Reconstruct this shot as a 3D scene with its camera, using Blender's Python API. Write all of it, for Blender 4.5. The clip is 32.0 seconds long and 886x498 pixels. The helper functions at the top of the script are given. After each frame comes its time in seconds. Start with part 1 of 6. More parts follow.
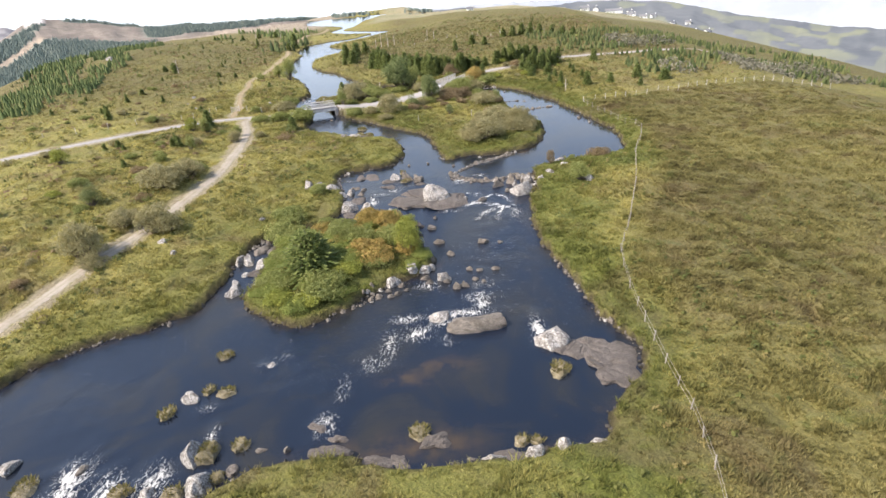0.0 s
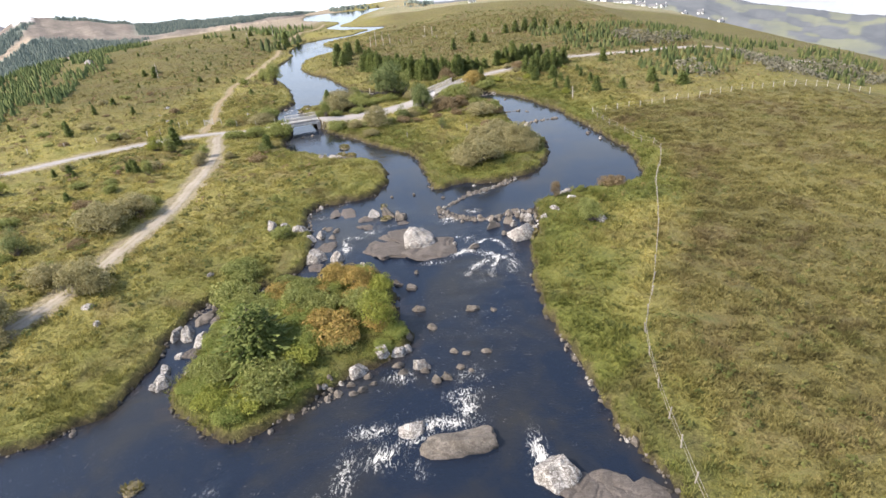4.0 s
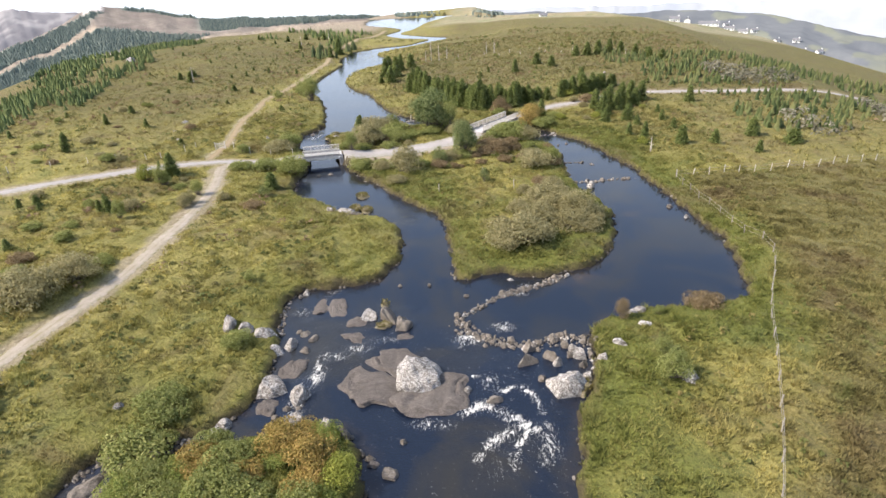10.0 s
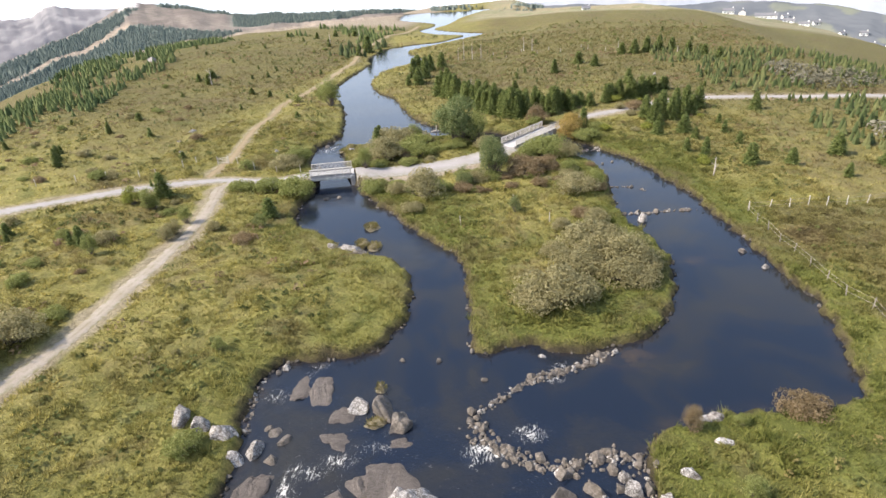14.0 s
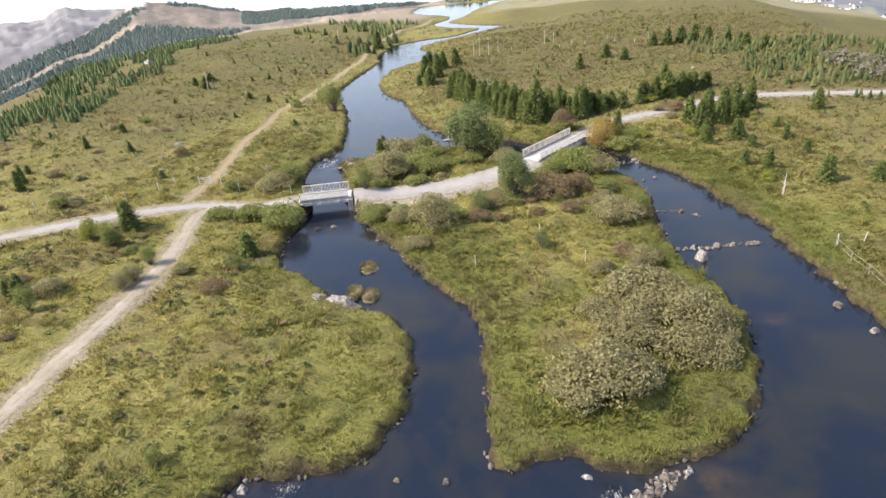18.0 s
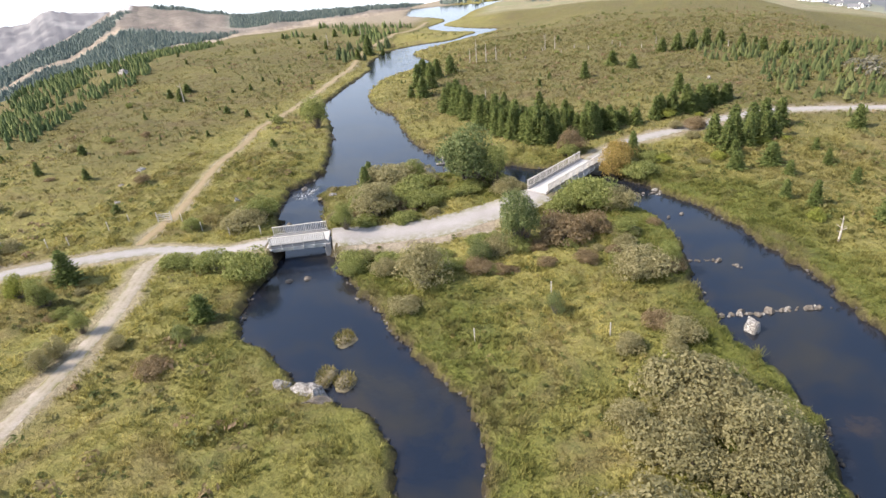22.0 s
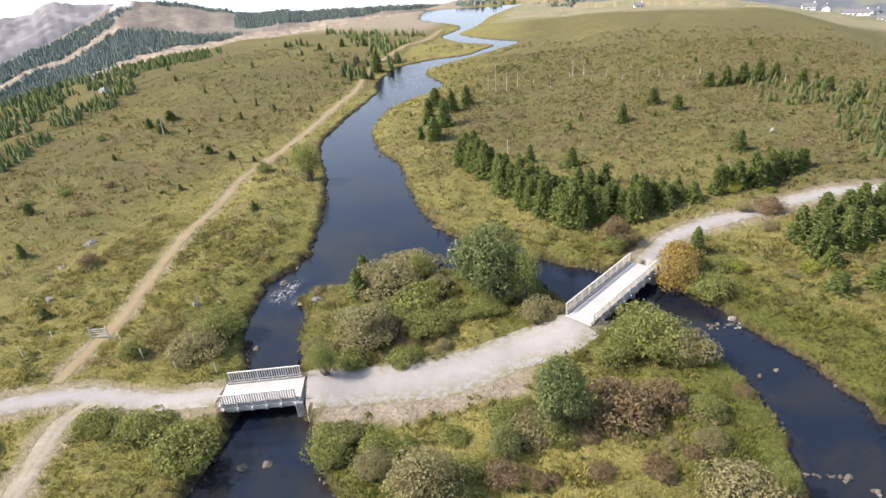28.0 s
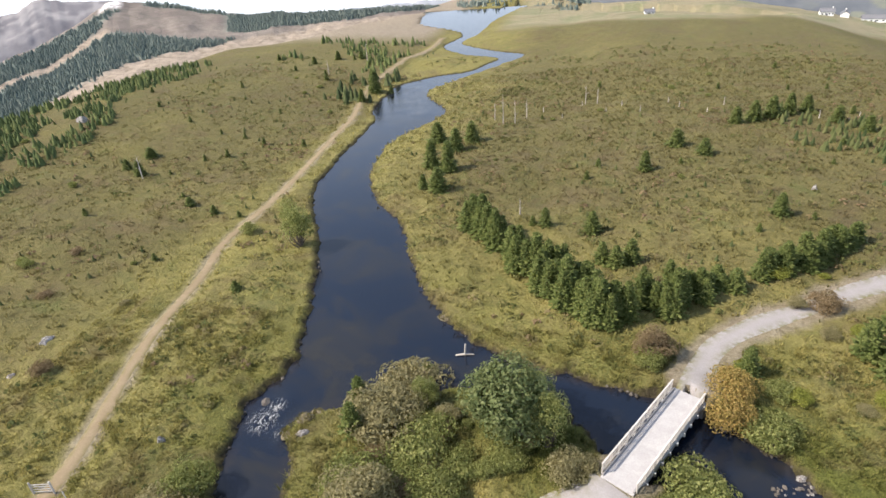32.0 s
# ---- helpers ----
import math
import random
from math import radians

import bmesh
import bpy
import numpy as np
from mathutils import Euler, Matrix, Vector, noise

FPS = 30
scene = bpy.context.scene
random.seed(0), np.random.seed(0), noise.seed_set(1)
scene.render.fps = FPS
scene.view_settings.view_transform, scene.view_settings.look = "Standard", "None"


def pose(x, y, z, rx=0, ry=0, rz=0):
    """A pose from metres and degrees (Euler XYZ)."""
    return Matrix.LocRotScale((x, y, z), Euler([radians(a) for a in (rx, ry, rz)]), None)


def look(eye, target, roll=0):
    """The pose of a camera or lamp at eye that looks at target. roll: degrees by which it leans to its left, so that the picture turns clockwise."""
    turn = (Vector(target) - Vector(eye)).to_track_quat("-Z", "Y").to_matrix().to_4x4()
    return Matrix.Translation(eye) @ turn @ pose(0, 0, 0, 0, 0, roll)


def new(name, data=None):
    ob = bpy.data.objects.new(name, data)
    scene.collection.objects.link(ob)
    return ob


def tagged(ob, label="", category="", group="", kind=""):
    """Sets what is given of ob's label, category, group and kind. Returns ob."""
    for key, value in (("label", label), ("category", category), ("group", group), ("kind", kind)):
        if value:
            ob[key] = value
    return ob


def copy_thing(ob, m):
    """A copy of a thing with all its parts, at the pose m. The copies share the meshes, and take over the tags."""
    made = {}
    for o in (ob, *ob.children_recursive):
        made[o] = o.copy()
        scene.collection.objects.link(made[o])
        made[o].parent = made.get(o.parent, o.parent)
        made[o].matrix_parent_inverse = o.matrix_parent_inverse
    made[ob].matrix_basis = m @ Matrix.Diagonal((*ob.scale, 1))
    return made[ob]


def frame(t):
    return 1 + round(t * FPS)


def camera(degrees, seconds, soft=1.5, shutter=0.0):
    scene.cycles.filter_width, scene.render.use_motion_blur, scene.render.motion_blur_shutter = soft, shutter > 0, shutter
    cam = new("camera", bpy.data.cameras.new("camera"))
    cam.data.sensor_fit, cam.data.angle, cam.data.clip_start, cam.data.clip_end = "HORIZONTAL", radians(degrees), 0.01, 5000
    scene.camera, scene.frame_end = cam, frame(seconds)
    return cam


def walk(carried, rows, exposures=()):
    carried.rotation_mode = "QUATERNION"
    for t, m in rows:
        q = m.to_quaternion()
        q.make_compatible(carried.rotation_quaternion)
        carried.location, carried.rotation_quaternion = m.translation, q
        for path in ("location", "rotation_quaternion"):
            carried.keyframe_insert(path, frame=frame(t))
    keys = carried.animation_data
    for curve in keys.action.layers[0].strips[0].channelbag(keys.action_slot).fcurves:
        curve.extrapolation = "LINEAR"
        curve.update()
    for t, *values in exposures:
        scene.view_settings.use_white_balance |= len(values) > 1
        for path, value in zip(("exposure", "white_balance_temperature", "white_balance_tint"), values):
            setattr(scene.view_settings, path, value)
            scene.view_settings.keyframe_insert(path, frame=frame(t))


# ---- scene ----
# ---------- camera ----------
cam = camera(74.0, 32.0, soft=1.5)
# seconds, place in metres, turn in degrees
ROWS = [
    (0.0, -0.000, 0.000, 29.998, 64.38, 4.45, -1.24),
    (1.0, 0.878, 3.451, 30.159, 64.22, 4.40, -1.44),
    (2.0, 1.800, 6.750, 30.609, 63.88, 4.59, -1.42),
    (3.0, 2.445, 10.336, 30.983, 63.52, 4.88, -1.25),
    (3.5, 2.719, 12.334, 31.085, 63.40, 5.03, -1.05),
    (5.5, 3.949, 22.327, 30.588, 63.96, 5.48, -0.40),
    (6.0, 4.336, 24.277, 30.612, 63.91, 5.31, -0.30),
    (7.0, 5.046, 28.032, 30.781, 63.95, 4.95, 0.14),
    (8.0, 5.509, 31.589, 31.114, 64.17, 4.34, 1.57),
    (9.0, 5.813, 34.901, 31.378, 64.41, 3.38, 3.72),
    (10.0, 5.877, 38.311, 31.664, 64.45, 2.73, 5.98),
    (11.0, 6.245, 41.926, 31.953, 64.22, 2.28, 7.04),
    (12.0, 6.241, 45.514, 32.056, 64.03, 2.30, 7.88),
    (13.0, 6.251, 49.010, 31.986, 63.97, 2.86, 8.71),
    (14.0, 6.133, 52.775, 31.523, 64.00, 3.44, 9.54),
    (14.5, 5.938, 54.639, 31.378, 64.01, 3.62, 9.92),
    (16.5, 4.825, 61.798, 30.947, 63.71, 4.19, 10.89),
    (17.0, 4.708, 63.514, 30.754, 63.63, 4.42, 10.89),
    (18.0, 4.495, 67.011, 30.608, 63.40, 4.82, 10.91),
    (19.0, 4.165, 70.237, 30.592, 62.85, 5.42, 10.76),
    (20.0, 3.713, 73.272, 30.631, 62.57, 5.62, 10.49),
    (21.0, 3.226, 76.158, 30.779, 62.85, 5.43, 10.32),
    (22.0, 2.683, 79.356, 30.875, 63.31, 5.15, 10.49),
    (23.0, 1.996, 82.908, 30.987, 63.33, 5.16, 10.73),
    (24.0, 1.232, 86.507, 31.410, 63.15, 5.04, 11.00),
    (25.0, 0.710, 90.423, 32.197, 62.64, 5.04, 11.34),
    (25.5, 0.390, 92.285, 32.672, 62.48, 4.84, 11.52),
    (27.5, -1.010, 99.263, 35.258, 62.48, 4.26, 11.93),
    (28.0, -1.417, 100.998, 36.141, 62.58, 4.19, 11.94),
    (29.0, -2.338, 104.619, 37.903, 62.52, 4.12, 11.83),
    (30.0, -3.377, 108.289, 39.803, 62.38, 3.96, 11.69),
    (31.0, -4.398, 111.982, 41.608, 61.98, 4.00, 11.56),
    (32.0, -4.872, 115.580, 42.943, 61.44, 4.21, 11.89),
]
walk(cam, [(t, pose(x, y, z, rx, ry, rz)) for t, x, y, z, rx, ry, rz in ROWS],
     exposures=[(0, 1.19), (10, 1.15), (22, 1.16), (27.5, 1.1), (29, 1.06), (30, 0.95), (31, 0.87), (32, 0.92)])

# ---------- light ----------
SUN_HEIGHT, SUN_WAY = 46.0, 250.0      # degrees above the horizon; compass turn from +y, clockwise
world = bpy.data.worlds.new("sky")
scene.world = world
world.use_nodes = True
wn = world.node_tree.nodes
sky = wn.new("ShaderNodeTexSky")
sky.sky_type, sky.sun_disc = "NISHITA", False
sky.sun_elevation, sky.sun_rotation = radians(SUN_HEIGHT), radians(SUN_WAY)
sky.air_density, sky.dust_density, sky.ozone_density = 1.0, 2.0, 1.0
wn["Background"].inputs["Strength"].default_value = 0.15
_tc, _up = wn.new("ShaderNodeTexCoord"), wn.new("ShaderNodeVectorMath")
_up.inputs[1].default_value = (0, 0, 0.13)       # lowers the sky to meet the far land, dropped to fit the camera's view
world.node_tree.links.new(_tc.outputs["Generated"], _up.inputs[0])
world.node_tree.links.new(_up.outputs[0], sky.inputs["Vector"])
_veil = wn.new("ShaderNodeMix")                  # white haze, thick near the horizon
_veil.data_type = "RGBA"
_veil.inputs[7].default_value = (4.9, 5.3, 5.95, 1)
_sep, _thick = wn.new("ShaderNodeSeparateXYZ"), wn.new("ShaderNodeMapRange")
world.node_tree.links.new(_tc.outputs["Generated"], _sep.inputs[0])
world.node_tree.links.new(_sep.outputs[2], _thick.inputs[0])
for _k, _v in enumerate((-0.1, 0.42, 0.95, 0.13)):
    _thick.inputs[_k + 1].default_value = _v
world.node_tree.links.new(_thick.outputs[0], _veil.inputs[0])
world.node_tree.links.new(sky.outputs[0], _veil.inputs[6])
world.node_tree.links.new(_veil.outputs[2], wn["Background"].inputs["Color"])
sun = new("sun", bpy.data.lights.new("sun", "SUN"))
sun.data.energy, sun.data.angle, sun.data.color = 4.0, radians(1.5), (1.0, 0.885, 0.765)
_a, _e = radians(SUN_WAY), radians(SUN_HEIGHT)
sun.matrix_world = look((0, 0, 200), (-math.sin(_a) * math.cos(_e), -math.cos(_a) * math.cos(_e), 200 - math.sin(_e)))


# ---------- material helpers ----------
class Nodes:
    """A small writer of node trees."""

    def __init__(self, name):
        self.mat = bpy.data.materials.new(name)
        self.mat.use_nodes = True
        self.t = self.mat.node_tree
        self.out = self.t.nodes["Principled BSDF"]
        self.co = self.add("ShaderNodeNewGeometry").outputs["Position"]

    def add(self, kind, **props):
        n = self.t.nodes.new(kind)
        for k, v in props.items():
            setattr(n, k, v)
        return n

    def put(self, socket, value):
        if isinstance(value, bpy.types.NodeSocket):
            self.t.links.new(value, socket)
        elif isinstance(value, tuple) and len(value) == 3 and socket.type == "RGBA":
            socket.default_value = (*value, 1)
        else:
            socket.default_value = value

    def noise(self, scale, detail=4.0, rough=0.55, warp=0.0, co=None, stretch=None):
        n = self.add("ShaderNodeTexNoise")
        c = co or self.co
        if stretch:
            m = self.add("ShaderNodeMapping")
            self.put(m.inputs["Vector"], c)
            m.inputs["Scale"].default_value = stretch
            c = m.outputs[0]
        self.put(n.inputs["Vector"], c)
        n.inputs["Scale"].default_value, n.inputs["Detail"].default_value = scale, detail
        n.inputs["Roughness"].default_value, n.inputs["Distortion"].default_value = rough, warp
        return n.outputs["Fac"]

    def ramp(self, fac, *stops):
        r = self.add("ShaderNodeValToRGB")
        e = r.color_ramp.elements
        while len(e) < len(stops):
            e.new(0.5)
        for el, (p, c) in zip(e, stops):
            el.position = p
            el.color = (*c, 1) if isinstance(c, tuple) else (c, c, c, 1)
        self.put(r.inputs[0], fac)
        return r.outputs[0]

    def mix(self, fac, a, b, how="MIX"):
        m = self.add("ShaderNodeMix", data_type="RGBA", blend_type=how)
        self.put(m.inputs[0], fac), self.put(m.inputs[6], a), self.put(m.inputs[7], b)
        return m.outputs[2]

    def math(self, op, a, b=0.0, clamp=False):
        m = self.add("ShaderNodeMath", operation=op, use_clamp=clamp)
        self.put(m.inputs[0], a), self.put(m.inputs[1], b)
        return m.outputs[0]

    def attr(self, name):
        return self.add("ShaderNodeAttribute", attribute_name=name).outputs["Fac"]

    def bump(self, height, strength, distance):
        b = self.add("ShaderNodeBump")
        b.inputs["Strength"].default_value, b.inputs["Distance"].default_value = strength, distance
        self.put(b.inputs["Height"], height)
        self.put(self.out.inputs["Normal"], b.outputs[0])

    def done(self, colour, rough=0.8, **more):
        self.put(self.out.inputs["Base Color"], colour)
        self.put(self.out.inputs["Roughness"], rough)
        for k, v in more.items():
            self.put(self.out.inputs[k.replace("_", " ")], v)
        return self.mat

    def random(self, per_island=False):
        if per_island:
            return self.add("ShaderNodeNewGeometry").outputs["Random Per Island"]
        return self.add("ShaderNodeObjectInfo").outputs["Random"]


# ---------- the plan ----------
# waterlines in metres; the river comes down from the far lake towards the start of the flight
WEST_BANK = [(-120, 10), (-62, 30), (-45, 38), (-40, 41.6), (-38, 45.2), (-33.2, 48.2), (-29.2, 50), (-26.4, 52), (-25.4, 56),
             (-25.1, 60.3), (-24.1, 65), (-23, 68), (-20, 69.3), (-17.2, 69.4), (-15.2, 71), (-14.2, 73.8), (-14.5, 77.5),
             (-14.9, 80.2), (-16.6, 85), (-16.8, 89), (-15, 91.2), (-11.5, 92), (-8.5, 93.3), (-7.3, 97), (-7.3, 102), (-8.6, 107),
             (-10.5, 109.3), (-13, 111), (-17.5, 112.3), (-20.8, 115.7), (-25.5, 118.5), (-28.3, 124), (-28.7, 131), (-30, 136),
             (-31.7, 140.1), (-34.9, 146), (-36.2, 151.9), (-37.1, 156.2), (-35.2, 160.3), (-35.7, 166.5), (-38.2, 175.3),
             (-44.6, 192.5), (-52, 208.3), (-54.4, 223.7)]
WEST_BANK += [(-55, 253.7), (-58.8, 265.8), (-59.3, 291), (-50.9, 302.7), (-40.5, 309), (-35.5, 320), (-33, 330), (-46, 338),
              (-58, 356), (-55, 380), (-62, 398), (-84, 424), (-92, 470)]
EAST_BANK = [(-90, -30), (-45, 6), (-26, 22), (-17.8, 27.6), (-13.9, 30.2), (-8.9, 30.4), (-4.9, 29.2), (0.8, 29), (6.6, 29.9),
             (9.7, 30.3), (10.4, 32.8), (13.9, 37), (15.1, 41.3), (13.6, 44.6), (13, 48.5), (12, 53.5), (10.8, 60), (10.2, 66),
             (10.9, 71), (12, 76), (13, 81), (13.8, 84.8), (16, 86.5), (20.5, 88), (25.3, 88.6), (28.2, 89.8), (29.5, 93),
             (30.3, 98), (30.7, 103), (29.6, 109), (28, 117), (26.5, 125.5), (25, 131.5), (22.5, 139), (19.5, 146), (16, 151),
             (12.9, 154.8), (10.3, 157.3), (7.8, 160.8), (1.7, 162.1), (-3.6, 163.6), (-10.1, 165.2), (-17.7, 170.2), (-24.5, 179.7)]
EAST_BANK += [(-32.5, 197.9), (-38.5, 205.7), (-44.2, 218.2), (-45.8, 238.2), (-38.4, 261.3), (-47.9, 281.9), (-42.2, 297.1),
              (-31.5, 316.9), (-24.5, 334), (-38, 345), (-52, 362), (-49, 382), (-48, 398), (-47, 421), (-43, 446), (-37, 475)]
MID_ISLAND = [(0.4, 94), (-0.9, 99.5), (-2, 105), (-3, 109), (-5.6, 113.8), (-9.7, 117.9), (-15.5, 124.8), (-20.5, 130.8), (-24, 136.5),
              (-26.4, 141), (-28.2, 145.4), (-29.6, 149.4), (-30.8, 153.5), (-26.6, 156.4), (-20.6, 158.4), (-15.5, 160.2), (-9.1, 161.6),
              (-6, 160), (-3, 155.8), (-0.8, 152.6), (1.5, 150.6), (5, 149.6), (8.5, 148.6), (11.5, 146.5), (13.6, 142), (14.6, 136), (14.6, 128.5), (16, 122), (18.6, 115),
              (18.9, 108.5), (17.8, 103), (16, 99), (13.6, 96.4), (10, 94.6), (5, 94.9)]
HOLM = [(-22.2, 53), (-21.4, 57), (-21, 62.5), (-20.9, 66.5), (-18.3, 67.7), (-13.5, 69), (-8.3, 70.6), (-4.8, 69.1), (-3.7, 65.3), (-3, 60.9),
        (-1.8, 57.6), (-3.6, 56), (-6.6, 54.6), (-8.4, 52.4), (-11.3, 49.5), (-14.3, 47.8), (-16.7, 48.4), (-19.2, 50.1)]
ROAD = [(-115, 78), (-90, 99), (-72, 113.6), (-65, 119.8), (-58, 125.4), (-50, 130.6), (-44.5, 133.4), (-38.5, 134), (-30.2, 134.9),
        (-24.2, 136.6), (-20, 138.2), (-11.8, 141), (-6.4, 144.9), (-1.6, 148), (1.0, 152.1), (3.6, 156.4), (6.3, 160.9), (9.6, 168.4),
        (13.8, 172.6), (18, 175.4), (23, 178.4), (28.5, 182), (35, 185), (44, 185.6), (58, 184.4), (80, 185), (110, 190)]
TRACK = [(-39.8, 134.1), (-42.0, 132.7), (-43.0, 130.2), (-41.9, 126.4), (-39.9, 119.6), (-38.2, 111.5), (-36.9, 103), (-36.2, 96), (-36, 91), (-36.4, 84.5), (-37.6, 77), (-39.2, 69),
         (-41.6, 62), (-44, 54), (-47, 44), (-52, 30)]
PATH = [(-47.4, 134.5), (-48.2, 140), (-48.8, 144.5), (-50.3, 150.6), (-52.4, 158), (-53.9, 165.7), (-55.4, 177), (-57.8, 188), (-57.9, 203.6),
        (-58.6, 218.3), (-60.2, 241.7), (-61, 255), (-65, 275), (-67, 292), (-66, 313), (-62, 345), (-62, 372)]


def spline(points, step=1.0, closed=False):
    """A smooth line through the points, as an array."""
    p = np.array(points, float)
    p = np.vstack([p[-1], p, p[:2]]) if closed else np.vstack([2 * p[0] - p[1], p, 2 * p[-1] - p[-2]])
    out = []
    for a, b, c, d in zip(p, p[1:], p[2:], p[3:]):
        n = max(2, int(np.linalg.norm(c - b) / step))
        t = np.linspace(0, 1, n, endpoint=False)[:, None]
        out.append(0.5 * (2 * b + (c - a) * t + (2 * a - 5 * b + 4 * c - d) * t * t + (3 * b - a - 3 * c + d) * t ** 3))
    if not closed:
        out.append(p[-2][None])
    return np.vstack(out)


def line_distance(x, y, line, closed=False):
    """Distance of many points to a line."""
    best = np.full(x.shape, 1e9)
    pairs = list(zip(line, line[1:])) + ([(line[-1], line[0])] if closed else [])
    for a, b in pairs:
        d = b - a
        k = np.clip(((x - a[0]) * d[0] + (y - a[1]) * d[1]) / (d @ d + 1e-9), 0, 1)
        np.minimum(best, np.hypot(x - a[0] - k * d[0], y - a[1] - k * d[1]), out=best)
    return best


def inside(x, y, ring):
    hit = np.zeros(x.shape, bool)
    for a, b in zip(ring, np.roll(ring, -1, 0)):
        if a[1] != b[1]:
            hit ^= ((a[1] > y) != (b[1] > y)) & (x < (b[0] - a[0]) * (y - a[1]) / (b[1] - a[1]) + a[0])
    return hit


def step(a, b, v):
    s = np.clip((np.asarray(v, float) - a) / (b - a), 0, 1)
    return s * s * (3 - 2 * s)


_GRIDS = [np.random.RandomState(40 + k).rand(256, 256) for k in range(3)]


def rough(x, y, size, which=0):
    """Smooth random values 0 to 1 with waves of about that many metres."""
    g = _GRIDS[which]
    u, v = np.asarray(x, float) / size + 1000, np.asarray(y, float) / size + 1000
    i, j = np.floor(u).astype(int), np.floor(v).astype(int)
    fu, fv = u - i, v - j
    fu, fv = fu * fu * (3 - 2 * fu), fv * fv * (3 - 2 * fv)
    i, j, k, l = i % 256, j % 256, (i + 1) % 256, (j + 1) % 256
    return (g[i, j] * (1 - fu) + g[k, j] * fu) * (1 - fv) + (g[i, l] * (1 - fu) + g[k, l] * fu) * fv


RIVER_RING = np.vstack([spline(WEST_BANK, 1.2), spline(EAST_BANK, 1.2)[::-1]])
WEST_LINE, EAST_LINE = spline(WEST_BANK, 1.2), spline(EAST_BANK, 1.2)
ISLE_RING, HOLM_RING = spline(MID_ISLAND, 1.2, True), spline(HOLM, 1.2, True)
DITCHES = [spline(l, 2.0) for l in ([(16.6, 37.7), (19.5, 40.2), (23.2, 41.3), (28.2, 41.6), (33, 41)], [(27.6, 73), (28.8, 66), (30.3, 58), (30.6, 50), (30.4, 43), (29.6, 36), (29.6, 28)], [(22, 66.5), (25, 68), (28.6, 67.2)])]      # old drains across the moor
ROAD_LINE, TRACK_LINE, PATH_LINE = spline(ROAD, 1.5), spline(TRACK, 1.5), spline(PATH, 1.5)


def shore(x, y):
    """Metres from the waterline: above 0 on land, below 0 in the water."""
    x, y = np.asarray(x, float), np.asarray(y, float)
    d = np.full(x.shape, 60.0)
    m = (x > -130) & (x < 60) & (y > -40) & (y < 480)
    px, py = x[m], y[m]
    e = np.minimum(line_distance(px, py, WEST_LINE), line_distance(px, py, EAST_LINE))
    e = np.where(inside(px, py, RIVER_RING), -e, e)
    for ring in (ISLE_RING, HOLM_RING):
        k = line_distance(px, py, ring, True)
        e = np.maximum(e, np.where(inside(px, py, ring), k, -k))
    near = np.exp(-(e / 2.5) ** 2)
    e = e + near * ((rough(px, py, 1.6) - 0.5) * 0.9 + (rough(px, py, 0.7, 1) - 0.5) * 0.5)
    d[m] = e
    return d


def water_level(y):
    """The rapids drop the river by 1.4 m towards the start of the flight."""
    return 1.4 * step(40, 82, y)


FAR_WATER = np.array([(66.0, 404.0), (54, 414), (39, 424), (11, 450), (-20, 474), (-34, 488)])      # middle line of the long lake beyond the hill


def broad(x, y, d):
    """The wide lie of the land, without banks; far parts fall away to fit the camera's view."""
    z = water_level(y)
    z = z + (0.8 * step(3, 25, d) + 1.2 * step(10, 50, d)) * step(-8, -30, x) * (1 - step(390, 440, y) * step(-110, -70, x)) + 1.0 * step(-70, -130, x)
    z = z + 3.4 * step(4, 40, d) * np.exp(-((x - 14) / 58) ** 2 - ((y - 338) / 62) ** 2) + 1.2 * step(165, 230, y) * step(-15, 20, x)
    z = z + 3.4 * np.exp(-((x + 128) / 30) ** 2 - ((y - 262) / 48) ** 2) - 5.0 * step(-108, -150, x) * step(235, 180, y)
    z = z + 1.5 * np.exp(-((x - 120) / 26) ** 2 - ((y - 426) / 20) ** 2)
    north = 352 + 43 * step(-60, -20, x) + 150 * np.exp(-((x + 55) / 45) ** 4)
    q = np.hypot(np.maximum(np.maximum(-150 - x, x - 62), 0), np.maximum(y - north, 0))
    west = step(-120, -170, x)
    z = z - (0.035 * np.minimum(q, 90) + 0.26 * np.maximum(q - 90, 0) + 0.15 * np.clip(x - 62, 0, 110)) * step(0, 40, q) - west * 0.24 * np.minimum(q, 95)
    far = line_distance(x, y, FAR_WATER)
    return np.where(far < 16, np.minimum(z, -4.2 + 1.6 * step(6, 15, far)), z)


